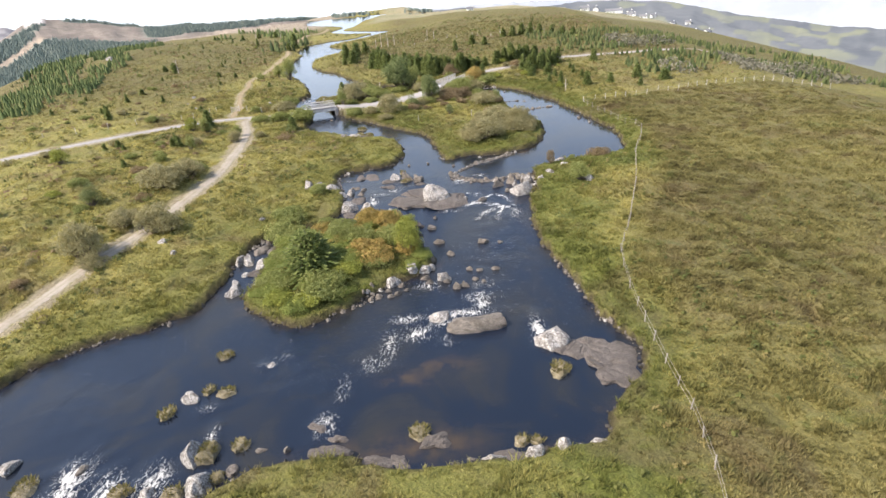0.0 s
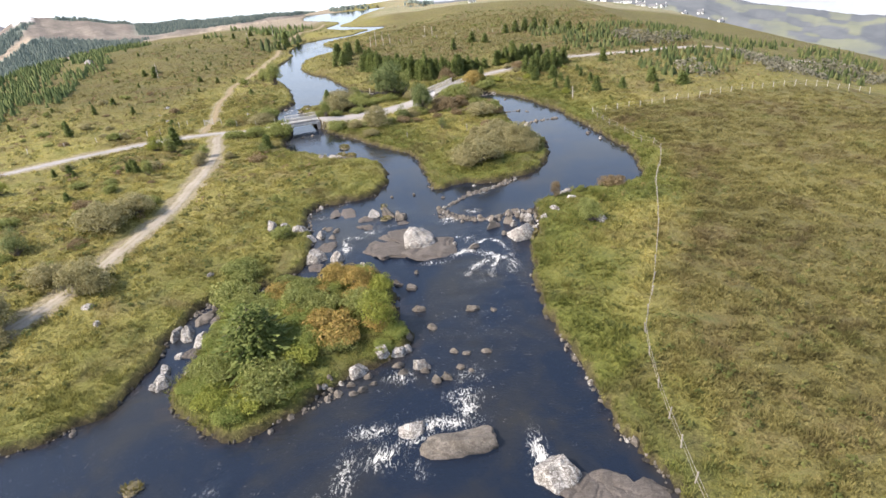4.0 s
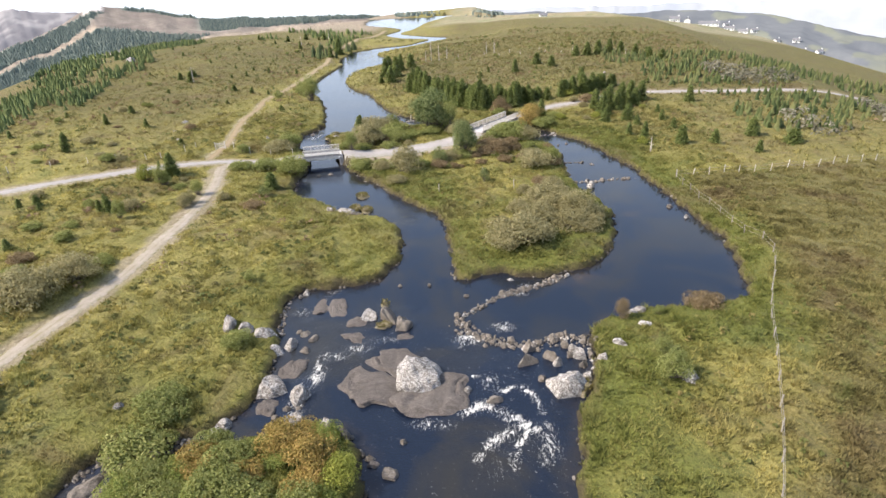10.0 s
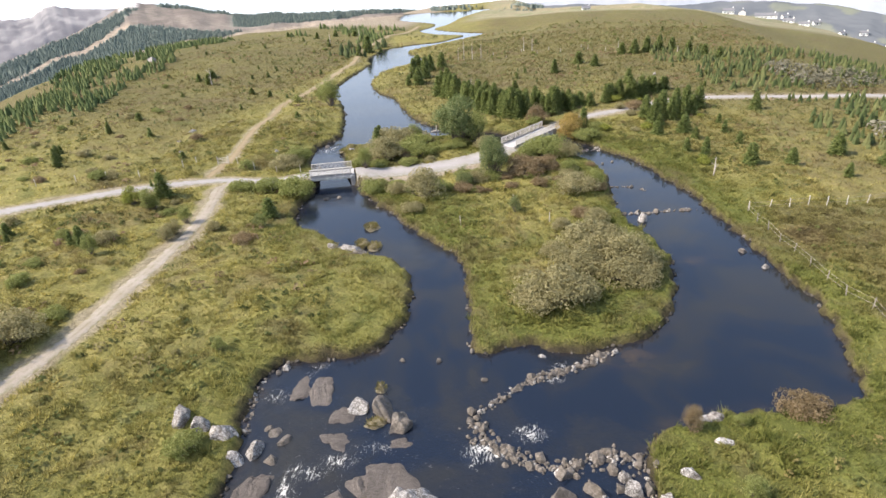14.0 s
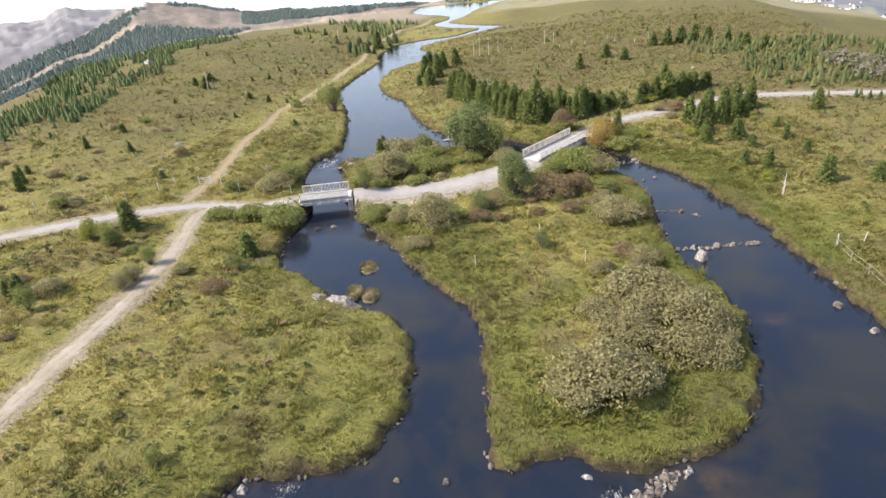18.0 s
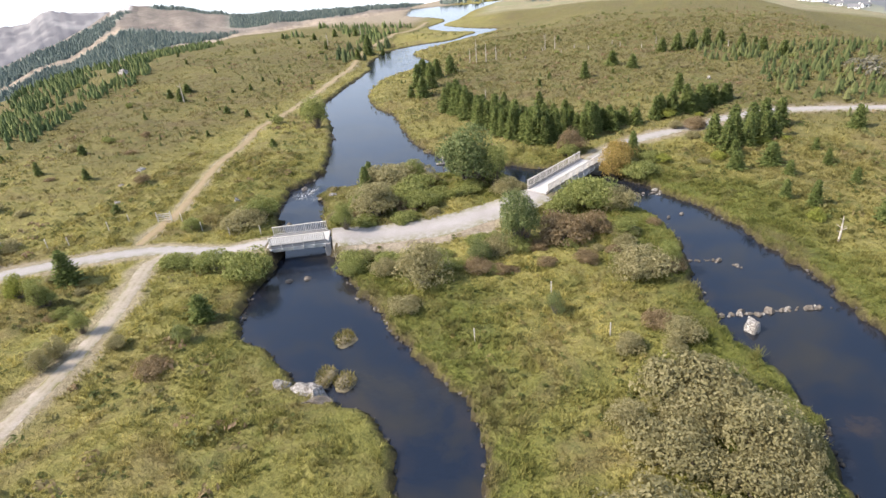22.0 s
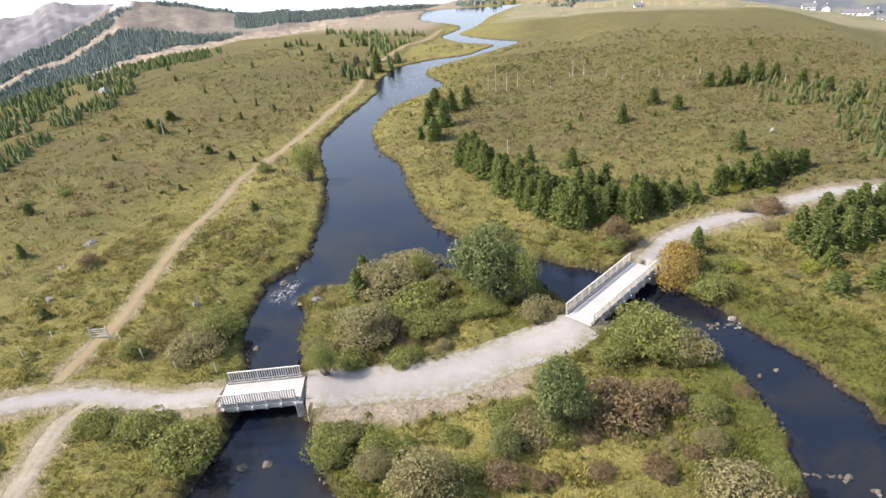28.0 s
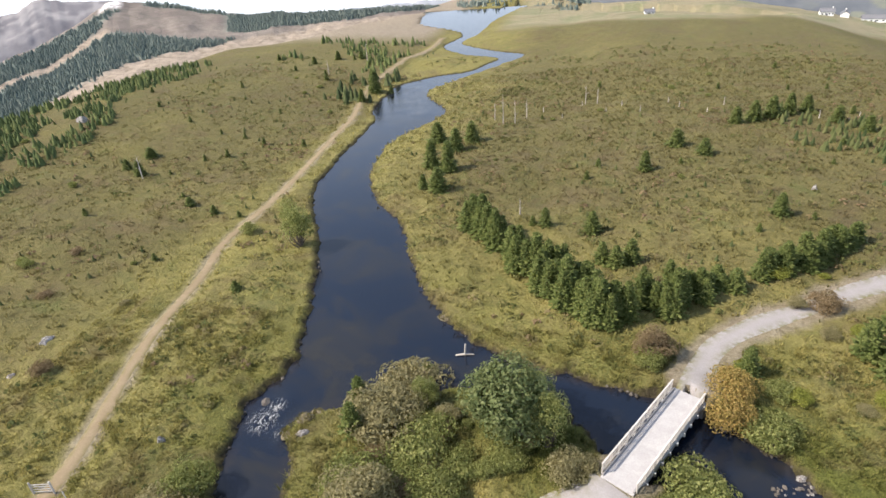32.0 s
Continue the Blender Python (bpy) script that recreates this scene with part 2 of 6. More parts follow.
def land(x, y, d=None, lanes=None):
    """Height of the ground."""
    x, y = np.asarray(x, float), np.asarray(y, float)
    d = shore(x, y) if d is None else d
    w = water_level(y)
    b = broad(x, y, d)
    on = np.clip(d, 0, None)
    hump = (rough(x, y, 9) - 0.5) * 0.7 + (rough(x, y, 3.1, 1) - 0.5) * 0.5 + (rough(x, y, 1.2, 2) - 0.5) * 0.42
    hump = hump + (rough(x, y, 45, 2) - 0.5) * 1.8 * step(25, 90, on) * step(470, 400, y) * (1 - step(400, 450, y) * step(-110, -70, x) * step(40, 0, x))
    bank = (0.75 * step(-0.1, 0.45, d) + 0.3 * step(0.4, 5, d)) * (1 - 0.65 * step(180, 280, y)) + hump * step(0.2, 4, d) * (1 - 0.6 * step(180, 280, y))
    if lanes is None:
        lanes = lane_distance(x, y)
    flat = 1 - step(2.2, 4.5, lanes)
    z = b + bank * (1 - flat) + flat * (0.9 + (0.75 * step(7, 1, bridge_distance(x, y))))
    for line in DITCHES:
        z = z - 0.42 * np.exp(-(line_distance(x, y, line) / (0.5 + 0.3 * rough(x, y, 4))) ** 2)
    bed = w - 0.25 - 0.9 * step(0, -3, d)
    return np.where(d > -0.1, np.where(d < 20, np.maximum(z, w - 0.3), z) * step(-0.1, 0.15, d) + bed * (1 - step(-0.1, 0.15, d)), bed)


def lane_distance(x, y):
    e = np.full(x.shape, 99.0)
    m = (x > -125) & (x < 125) & (y > 10) & (y < 390)
    e[m] = np.minimum(np.minimum(line_distance(x[m], y[m], ROAD_LINE), line_distance(x[m], y[m], TRACK_LINE) + 0.6),
                      line_distance(x[m], y[m], PATH_LINE) + 1.4)
    return e


BRIDGES = [((-30.1, 134.9), (-24.2, 136.6)), ((-0.6, 149.5), (6.0, 160.3))]


def bridge_distance(x, y):
    return np.minimum(*[line_distance(x, y, np.array(b)) for b in BRIDGES])


def ground_z(x, y):
    """Height of the ground sheet at one place."""
    i, j = int(np.clip(np.searchsorted(xs, x), 1, len(xs) - 1)), int(np.clip(np.searchsorted(ys, y), 1, len(ys) - 1))
    u, v = (x - xs[i - 1]) / (xs[i] - xs[i - 1]), (y - ys[j - 1]) / (ys[j] - ys[j - 1])
    return float((GZ[j - 1, i - 1] * (1 - u) + GZ[j - 1, i] * u) * (1 - v) + (GZ[j, i - 1] * (1 - u) + GZ[j, i] * u) * v)


def sheet(name, verts, faces, material, attrs=None, smooth=True):
    """A mesh object straight from arrays."""
    me = bpy.data.meshes.new(name)
    verts, faces = np.asarray(verts, np.float32), np.asarray(faces, np.int32)
    me.vertices.add(len(verts)), me.loops.add(faces.size), me.polygons.add(len(faces))
    me.vertices.foreach_set("co", verts.ravel())
    me.loops.foreach_set("vertex_index", faces.ravel())
    me.polygons.foreach_set("loop_start", np.arange(0, faces.size, faces.shape[1], dtype=np.int32))
    me.polygons.foreach_set("use_smooth", np.full(len(faces), smooth))
    for key, values in (attrs or {}).items():
        a = me.attributes.new(key, "FLOAT", "POINT")
        a.data.foreach_set("value", np.asarray(values, np.float32).ravel())
    me.update(calc_edges=True)
    me.materials.append(material)
    return new(name, me)


def grid_faces(nx, ny):
    i = np.arange(nx * ny).reshape(ny, nx)
    return np.stack([i[:-1, :-1], i[:-1, 1:], i[1:, 1:], i[1:, :-1]], -1).reshape(-1, 4)


def grow(start, first, factor, end):
    v, s = [start], first
    while abs(v[-1]) < abs(end):
        v.append(v[-1] + s)
        s *= factor
    return v[1:]


# ---------- materials ----------
def ground_material():
    n = Nodes("moor_grass")
    big, mid, fine = n.noise(0.045, 4, 0.6, 0.4), n.noise(0.6, 7, 0.7, 0.8), n.noise(3.2, 5, 0.7, 0.5)
    wide = n.noise(0.11, 5, 0.65, 0.8)
    grass = n.ramp(mid, (0.28, (0.121, 0.117, 0.035)), (0.48, (0.23, 0.211, 0.065)), (0.62, (0.284, 0.247, 0.086)), (0.8, (0.188, 0.188, 0.047)))
    moor = n.ramp(mid, (0.25, (0.078, 0.069, 0.029)), (0.5, (0.129, 0.114, 0.044)), (0.75, (0.168, 0.148, 0.062)))
    lush = n.ramp(mid, (0.25, (0.062, 0.075, 0.017)), (0.55, (0.118, 0.13, 0.028)), (0.8, (0.154, 0.157, 0.041)))
    moorish = n.math("ADD", n.attr("moor"), n.math("MULTIPLY", n.math("SUBTRACT", big, 0.5), 1.1), True)
    c = n.mix(moorish, grass, moor)
    c = n.mix(n.attr("lush"), c, lush)
    c = n.mix(n.ramp(wide, (0.5, 0.0), (0.66, 0.5)), c, (0.125, 0.09, 0.055))
    c = n.mix(n.ramp(n.noise(0.19, 5, 0.7, 0.6), (0.56, 0.0), (0.68, 0.5)), c, (0.11, 0.135, 0.042))
    c = n.mix(n.attr("bare"), c, n.ramp(mid, (0.3, (0.24, 0.19, 0.14)), (0.7, (0.38, 0.33, 0.27))))
    # tan and green fields of the far plain, greyed to paint in haze
    plain = n.ramp(n.noise(0.03, 6, 0.7, 0.5), (0.36, (0.204, 0.194, 0.114)), (0.5, (0.289, 0.251, 0.162)), (0.62, (0.187, 0.202, 0.109)), (0.7, (0.323, 0.29, 0.209)))
    c = n.mix(n.attr("plain"), c, plain)
    # dark river bed and peat edge, also painting the undercut bank's shadow
    c = n.mix(n.attr("bed"), c, n.ramp(mid, (0.3, (0.018, 0.014, 0.01)), (0.7, (0.05, 0.04, 0.028))))
    c = n.mix(n.ramp(fine, (0.36, 0.6), (0.56, 0.0)), c, n.mix(0.6, c, (0.04, 0.04, 0.015)))
    grain = n.noise(8.0, 4, 0.7, 0.3)
    c = n.mix(n.ramp(grain, (0.34, 0.55), (0.5, 0.0)), c, n.mix(0.55, c, (0.03, 0.028, 0.012)))
    c = n.mix(n.ramp(grain, (0.52, 0.0), (0.7, 0.35)), c, n.mix(0.5, c, (0.36, 0.31, 0.17)))
    n.bump(n.math("ADD", n.math("MULTIPLY", mid, 1.2), fine), 0.9, 0.35)
    return n.done(c, 0.95, Specular_IOR_Level=0.15)


def water_material():
    n = Nodes("river_water")
    foam, flow = n.attr("foam"), n.attr("flow")
    ripple = n.noise(2.6, 3, 0.55, 0.6)
    small = n.noise(9.0, 3, 0.6, 0.3)
    streak = n.noise(1.1, 3, 0.5, 2.2, stretch=(1.7, 0.6, 1))
    thread = n.math("SUBTRACT", 1.0, n.math("MULTIPLY", n.math("ABSOLUTE", n.math("SUBTRACT", n.noise(0.8, 4, 0.55, 2.8, stretch=(1.6, 0.7, 1)), 0.5)), 12.0), True)
    lace = n.math("SUBTRACT", 1.0, n.math("MULTIPLY", n.math("ABSOLUTE", n.math("SUBTRACT", n.noise(2.4, 4, 0.55, 2.0, stretch=(1.4, 0.8, 1)), 0.5)), 9.0), True)
    body = n.math("ADD", n.math("MULTIPLY", thread, 0.5), n.math("ADD", n.math("MULTIPLY", lace, 0.34), n.math("MULTIPLY", n.math("SUBTRACT", streak, 0.42), 1.3)))
    white = n.math("MULTIPLY", n.math("SUBTRACT", body, 0.16), n.math("MINIMUM", foam, 0.85))
    white = n.ramp(n.math("ADD", white, n.math("MULTIPLY", n.math("SUBTRACT", foam, 0.72, True), 0.95)), (0.24, 0.0), (0.46, 0.42), (0.85, 0.9))
    fleck = n.ramp(n.noise(3.0, 3, 0.55, 1.8), (0.66, 0.0), (0.76, 0.5))
    white = n.math("ADD", white, n.math("MULTIPLY", fleck, n.math("SUBTRACT", flow, 0.3, True)), True)
    shallow = n.attr("shallow")
    c = n.mix(n.math("MULTIPLY", shallow, n.ramp(n.noise(0.5, 5, 0.6), (0.4, 0.1), (0.65, 1.0))), n.mix(n.ramp(n.noise(0.12, 5, 0.6, 0.6), (0.45, 0.0), (0.7, 1.0)), (0.006, 0.01, 0.02), (0.02, 0.019, 0.016)), (0.045, 0.032, 0.02))
    c = n.mix(white, c, (0.66, 0.65, 0.61))
    h = n.math("ADD", n.math("MULTIPLY", ripple, n.math("ADD", 0.05, n.math("MULTIPLY", flow, 1.4))), n.math("MULTIPLY", small, n.math("ADD", 0.06, n.math("MULTIPLY", flow, 0.8))))
    n.bump(h, 0.24, 0.2)
    return n.done(c, n.math("ADD", 0.05, n.math("MULTIPLY", white, 0.6)), IOR=1.4)


def gravel_material(name, light, dark, tint):
    n = Nodes(name)
    a, f = n.noise(0.35, 5, 0.6, 0.5), n.noise(7, 4, 0.7)
    c = n.mix(n.ramp(a, (0.35, 0.0), (0.7, 1.0)), dark, light)
    c = n.mix(n.ramp(f, (0.3, 0.6), (0.7, 0.0)), c, tint)
    c = n.mix(n.math("MULTIPLY", n.attr("edge"), n.ramp(n.noise(1.2, 5, 0.7), (0.4, 0.0), (0.6, 1.0))), c, (0.13, 0.125, 0.04))
    c = n.mix(n.math("MULTIPLY", n.attr("middle"), n.ramp(n.noise(0.9, 5, 0.7), (0.35, 0.0), (0.6, 0.8))), c, (0.15, 0.135, 0.06))
    n.bump(f, 0.5, 0.05)
    return n.done(c, 0.95, Specular_IOR_Level=0.2)


GROUND = ground_material()
WATER = water_material()
GRAVEL = gravel_material("road_gravel", (0.33, 0.315, 0.31), (0.27, 0.255, 0.25), (0.2, 0.185, 0.178))
STONY = gravel_material("track_gravel", (0.37, 0.335, 0.3), (0.28, 0.245, 0.205), (0.19, 0.155, 0.12))
EARTH = gravel_material("path_earth", (0.3, 0.24, 0.155), (0.235, 0.18, 0.11), (0.17, 0.13, 0.08))

# ---------- ground ----------
xs = np.array(grow(-64, -0.8, 1.06, -4200)[::-1] + list(np.arange(-64, 42, 0.5)) + grow(41.5, 0.7, 1.06, 4200))
ys = np.array(grow(24, -0.8, 1.1, -2500)[::-1] + list(np.arange(24, 170, 0.5)) + list(np.arange(170, 330, 1.0)) + grow(329, 1.2, 1.05, 4600))
GX, GY = np.meshgrid(xs, ys)
GD = shore(GX, GY)
LANES = lane_distance(GX, GY)
GZ = land(GX, GY, GD, LANES)
FENCE = [(30.0, 124.0), (30.8, 116), (31.8, 110), (32.8, 104), (33.8, 98.2), (29.2, 86.5), (25.2, 74), (20.7, 62), (17.6, 54.6), (17.0, 50.5), (16.6, 45.6), (16.2, 40.9), (16.0, 35), (15.4, 29), (14, 22)]
fence_x = np.interp(GY, [p[1] for p in FENCE[::-1]], [p[0] for p in FENCE[::-1]])
past_fence = step(-1.5, 5.0, GX - fence_x + 6 * (rough(GX, GY, 5) - 0.5)) * step(128, 123, GY - 0.17 * np.maximum(GX - 30, 0))
moor_v = np.clip(0.8 * past_fence + 0.42 * step(126, 134, GY) * step(20, 34, GX) + 0.75 * step(165, 215, GY) * step(-45, -15, GX) + 0.72 * step(-56, -72, GX) * step(120, 190, GY) + 0.25 * step(132, 165, GY)
                 + 0.5 * step(235, 270, GY - 0.1 * GX) * step(-25, 0, GX), 0, 1)
lush_v = (1 - step(2, 13, GD + 8 * (rough(GX, GY, 6) - 0.5))) * step(0, 0.6, GD) * step(200, 150, GY) * (1 - past_fence) * np.clip(0.6 + 0.4 * step(-26, -20, GX) * (inside(GX, GY, HOLM_RING) | inside(GX, GY, ISLE_RING)) + step(5, 9, GX), 0, 1)
bare_v = np.clip((1 - step(1.9, 2.9, LANES + 1.2 * (rough(GX, GY, 2, 1) - 0.5))) * 0.7 + 0.85 * step(350, 385, GY) * step(-62, -75, GX) * step(-260, -200, GX), 0, 1)
bare_v = np.maximum(bare_v, 0.95 * step(6.0, 4.2, LANES + 1.5 * (rough(GX, GY, 2.5) - 0.5)) * step(-22.5, -20.5, GX) * step(-3, -6, GX) * (GY < 139.5 + 0.42 * (GX + 20)) * (GY > 132))
plain_v = step(372, 392, GY + 0.1 * (GX - 20) + 14 * (rough(GX, GY, 24) - 0.5)) * step(-46, -34, GX)
# runs above the waterline so the colour darkens the bank edge like shade
bed_shade_v = 1 - step(0.1, 0.6, GD)
ground = sheet("ground", np.stack([GX, GY, GZ], -1).reshape(-1, 3), grid_faces(len(xs), len(ys)), GROUND,
               {"moor": moor_v, "lush": lush_v, "bare": bare_v, "bed": bed_shade_v, "plain": plain_v})
tagged(ground, "boggy moorland of rough green and brown grass with heather", "ground", kind="structure")

def near_value(values, x, y):
    i = np.clip(np.searchsorted(xs, x), 0, len(xs) - 1)
    j = np.clip(np.searchsorted(ys, y), 0, len(ys) - 1)
    return values[j, i]


# ---------- water ----------
# white water: place, reach along the flow, reach across, strength
FOAM = [(5.6, 68.6, 3.4, 2.6, 0.42), (7.2, 44.4, 2.2, 0.7, 1.1), (0.6, 48.0, 0.8, 3.0, 1.0), (2.6, 49.4, 1.4, 0.9, 1.0),
         (-3.6, 45.2, 1.4, 1.6, 0.9), (-6.2, 43.6, 2.6, 0.9, 0.8), (-1.2, 46.4, 0.7, 1.8, 0.85), (-2.8, 53.4, 1.0, 1.6, 0.8), (-9.6, 38.0, 2.0, 0.8, 0.7), (-21.5, 29.5, 2.2, 1.4, 0.9), (-24.5, 29.2, 2.0, 1.2, 0.9), (-27.5, 30.0, 2.6, 1.5, 1.0), (-18.8, 33.5, 1.6, 0.5, 0.9)]
FOAM += [(-16.8, 42.2, 0.5, 1.3, 0.6), (-20.2, 37.0, 0.8, 1.0, 0.6), (-11.0, 74.0, 2.6, 0.8, 0.8), (-9.6, 79.4, 0.9, 1.6, 0.75), (-13.0, 89.2, 1.8, 0.8, 0.5), (5.2, 84.6, 0.9, 1.2, 0.9), (7.4, 92.2, 1.0, 1.0, 0.7), (-34.4, 153.6, 2.0, 1.8, 0.75), (-30, 122, 3, 2, 0.0),
         (4.0, 60.0, 5.0, 4.0, 0.34), (1.5, 55.0, 4.0, 3.0, 0.32), (-6.0, 84.5, 2.6, 4.0, 0.3), (-8.0, 116.0, 6.0, 2.5, 0.24), (-50, 270, 12, 6, 0.32), (-12, 40, 3.5, 4, 0.3), (6, 78, 3, 3, 0.35), (-30, 39, 4, 4, 0.2)]
FOAM += [(-10.2, 76.6, 1.6, 0.7, 0.95), (-10.8, 72.2, 1.6, 0.8, 0.9), (-7.6, 80.6, 0.8, 1.2, 0.85), (-5.4, 82.0, 0.7, 1.6, 0.6), (-14.8, 86.6, 1.2, 1.4, 0.6), (-12.6, 90.6, 0.7, 1.4, 0.6), (0.2, 71.6, 0.7, 2.2, 0.7), (8.6, 70.0, 2.6, 1.0, 0.75), (2.2, 82.6, 1.0, 1.6, 0.9), (6.6, 90.9, 0.8, 1.2, 0.8)]
FOAM += [(4.2, 76.6, 1.6, 1.4, 0.55), (-4.6, 47.6, 0.9, 2.2, 0.85), (-7.4, 41.2, 1.6, 1.6, 0.7), (-1.0, 43.8, 1.4, 1.0, 0.6), (-10.4, 34.0, 1.6, 1.0, 0.85), (-15.4, 43.2, 1.2, 1.6, 0.5), (-33.8, 155.6, 1.2, 1.2, 0.8), (-31.8, 152.4, 1.4, 0.8, 0.6), (3.0, 53.0, 1.4, 1.8, 0.6), (-46, 262, 5, 3, 0.5)]
FOAM += [(-54, 286, 5, 3, 0.45), (2.4, 50.6, 1.2, 1.6, 0.9)]
# white threads of the main rapid: line and half width
THREADS = [
    ([(2.6, 72.9), (3.7, 73.9), (5.2, 73.1), (7.1, 72.0)], 0.75),
    ([(5.1, 75.4), (6.4, 76.0), (7.6, 75.2), (8.3, 73.3)], 0.4),
    ([(7.1, 72.0), (5.3, 70.7), (4.1, 69.5), (3.7, 68.4)], 0.6),
    ([(8.2, 71.8), (6.9, 70.8), (6.4, 69.4), (6.3, 68.1)], 0.5),
    ([(-9.8, 76.1), (-10.7, 78.4), (-10.4, 79.7)], 0.35),
    ([(1.5, 81.1), (2.3, 82.5), (3.3, 82.3)], 0.35),
    ([(-1.7, 73.3), (0.8, 73.2)], 0.3),
    ([(2.8, 77.2), (4.3, 76.8)], 0.25),
]


SHOALS = [(-1.6, 39.9, 2.6, 1.3), (-4.4, 38.7, 1.8, 0.9), (20.9, 112.3, 1.4, 1.0), (23.2, 112.9, 1.0, 0.7), (-2.6, 31.2, 3.5, 1.6), (-6.8, 31.0, 3.0, 1.4), (12.3, 94.2, 2.6, 1.2)]      # stony shallows: place, half width, half length


def water_sheet(name, x0, x1, y0, y1, cell):
    ux, uy = np.arange(x0, x1 + cell / 2, cell), np.arange(y0, y1 + cell / 2, cell)
    X, Y = np.meshgrid(ux, uy)
    d = shore(X, Y)
    foam = np.zeros(X.shape)
    for fx, fy, along, across, power in FOAM:
        foam = np.maximum(foam, power * np.exp(-((X - fx) / (1.2 * across)) ** 2 - ((Y - fy) / (1.2 * along)) ** 2))
    for line, half in THREADS:
        if y0 < line[0][1] < y1:
            foam = np.maximum(foam, (0.7 + 0.5 * rough(X, Y, 0.8, 2)) * np.exp(-(line_distance(X, Y, spline(line, 0.4)) / half) ** 2))
    flow = np.clip(0.08 + foam * 1.3 + 0.5 * step(36, 48, Y) * step(92, 78, Y), 0, 1)
    Z = water_level(Y) + foam * (0.28 * (rough(X, Y, 0.9) - 0.4) + 0.2 * (rough(X, Y, 0.45, 1) - 0.5))
    keep = (d < 0.9).ravel()
    f = grid_faces(len(ux), len(uy))
    f = f[keep[f].any(1)]
    used = np.unique(f)
    back = np.full(X.size, -1)
    back[used] = np.arange(len(used))
    shallow = step(-1.6, -0.2, d) * 0.3
    for sx, sy, wide, long in SHOALS:
        shallow = np.maximum(shallow, 1.1 * np.exp(-((X - sx) / wide) ** 2 - ((Y - sy) / long) ** 2))
    return sheet(name, np.stack([X, Y, Z], -1).reshape(-1, 3)[used], back[f], WATER,
                 {"foam": foam.ravel()[used], "flow": flow.ravel()[used], "shallow": shallow.ravel()[used]})


tagged(water_sheet("water_rapids", -128, 40, -36, 166, 0.4), "dark peaty river water with white rapids", "river", kind="structure")
tagged(water_sheet("water_upstream", -110, 20, 166, 476, 1.5), "calm dark river winding from a lake", "river", kind="structure")


# ---------- roads ----------
def ribbon(name, line, width, material, lift, strip=0.0):
    """A lane that lies on the ground along a line."""
    t = np.gradient(line, axis=0)
    t /= np.linalg.norm(t, axis=1)[:, None]
    side = np.stack([-t[:, 1], t[:, 0]], 1)
    across = np.linspace(-1, 1, 9)
    wob = 1 + 0.3 * (rough(line[:, 0], line[:, 1], 4.0) - 0.5)
    P = line[:, None, :] + side[:, None, :] * (across[None, :, None] * width / 2 * wob[:, None, None])
    Z = land(P[..., 0], P[..., 1]) + lift - 0.06 * np.abs(across) ** 3
    edge = np.broadcast_to(np.abs(across) ** 2, Z.shape)
    return sheet(name, np.dstack([P, Z]).reshape(-1, 3), grid_faces(len(across), len(line)), material,
                 {"edge": edge, "middle": strip * np.broadcast_to(np.exp(-(across / 0.22) ** 2), Z.shape)})


def without(line, spans):
    """The pieces of a line that lie off the bridges."""
    out, run = [], []
    for p in line:
        if any(line_distance(np.array([p[0]]), np.array([p[1]]), np.array(s))[0] < 0.5 for s in spans):
            if len(run) > 2:
                out.append(np.array(run))
            run = []
        else:
            run.append(p)
    return out + ([np.array(run)] if len(run) > 2 else [])


for piece, wide in zip(without(spline(ROAD, 0.6), BRIDGES), (2.5, 5.2, 2.6)):
    tagged(ribbon("road", piece, wide, GRAVEL, 0.07), "pale grey gravel road across the moor", "road", kind="structure")
tagged(ribbon("track", spline(TRACK, 0.7), 1.65, STONY, 0.06, 0.8), "stony double-rutted farm track", "track", kind="structure")
tagged(ribbon("path", spline(PATH, 0.7), 1.3, EARTH, 0.06), "sandy earth footpath beside the river", "path", kind="structure")


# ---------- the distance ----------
# hill colouring with the distance haze painted into the base colours
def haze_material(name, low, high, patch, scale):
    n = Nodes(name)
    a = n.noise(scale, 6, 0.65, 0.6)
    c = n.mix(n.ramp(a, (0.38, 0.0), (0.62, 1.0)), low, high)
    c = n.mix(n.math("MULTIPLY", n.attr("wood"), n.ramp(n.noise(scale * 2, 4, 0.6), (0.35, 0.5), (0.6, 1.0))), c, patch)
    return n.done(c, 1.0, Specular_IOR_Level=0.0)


RIDGES = {}
HILL_EYE = (6.0, 45.0, 32.0)        # the point from which the far slopes are laid out


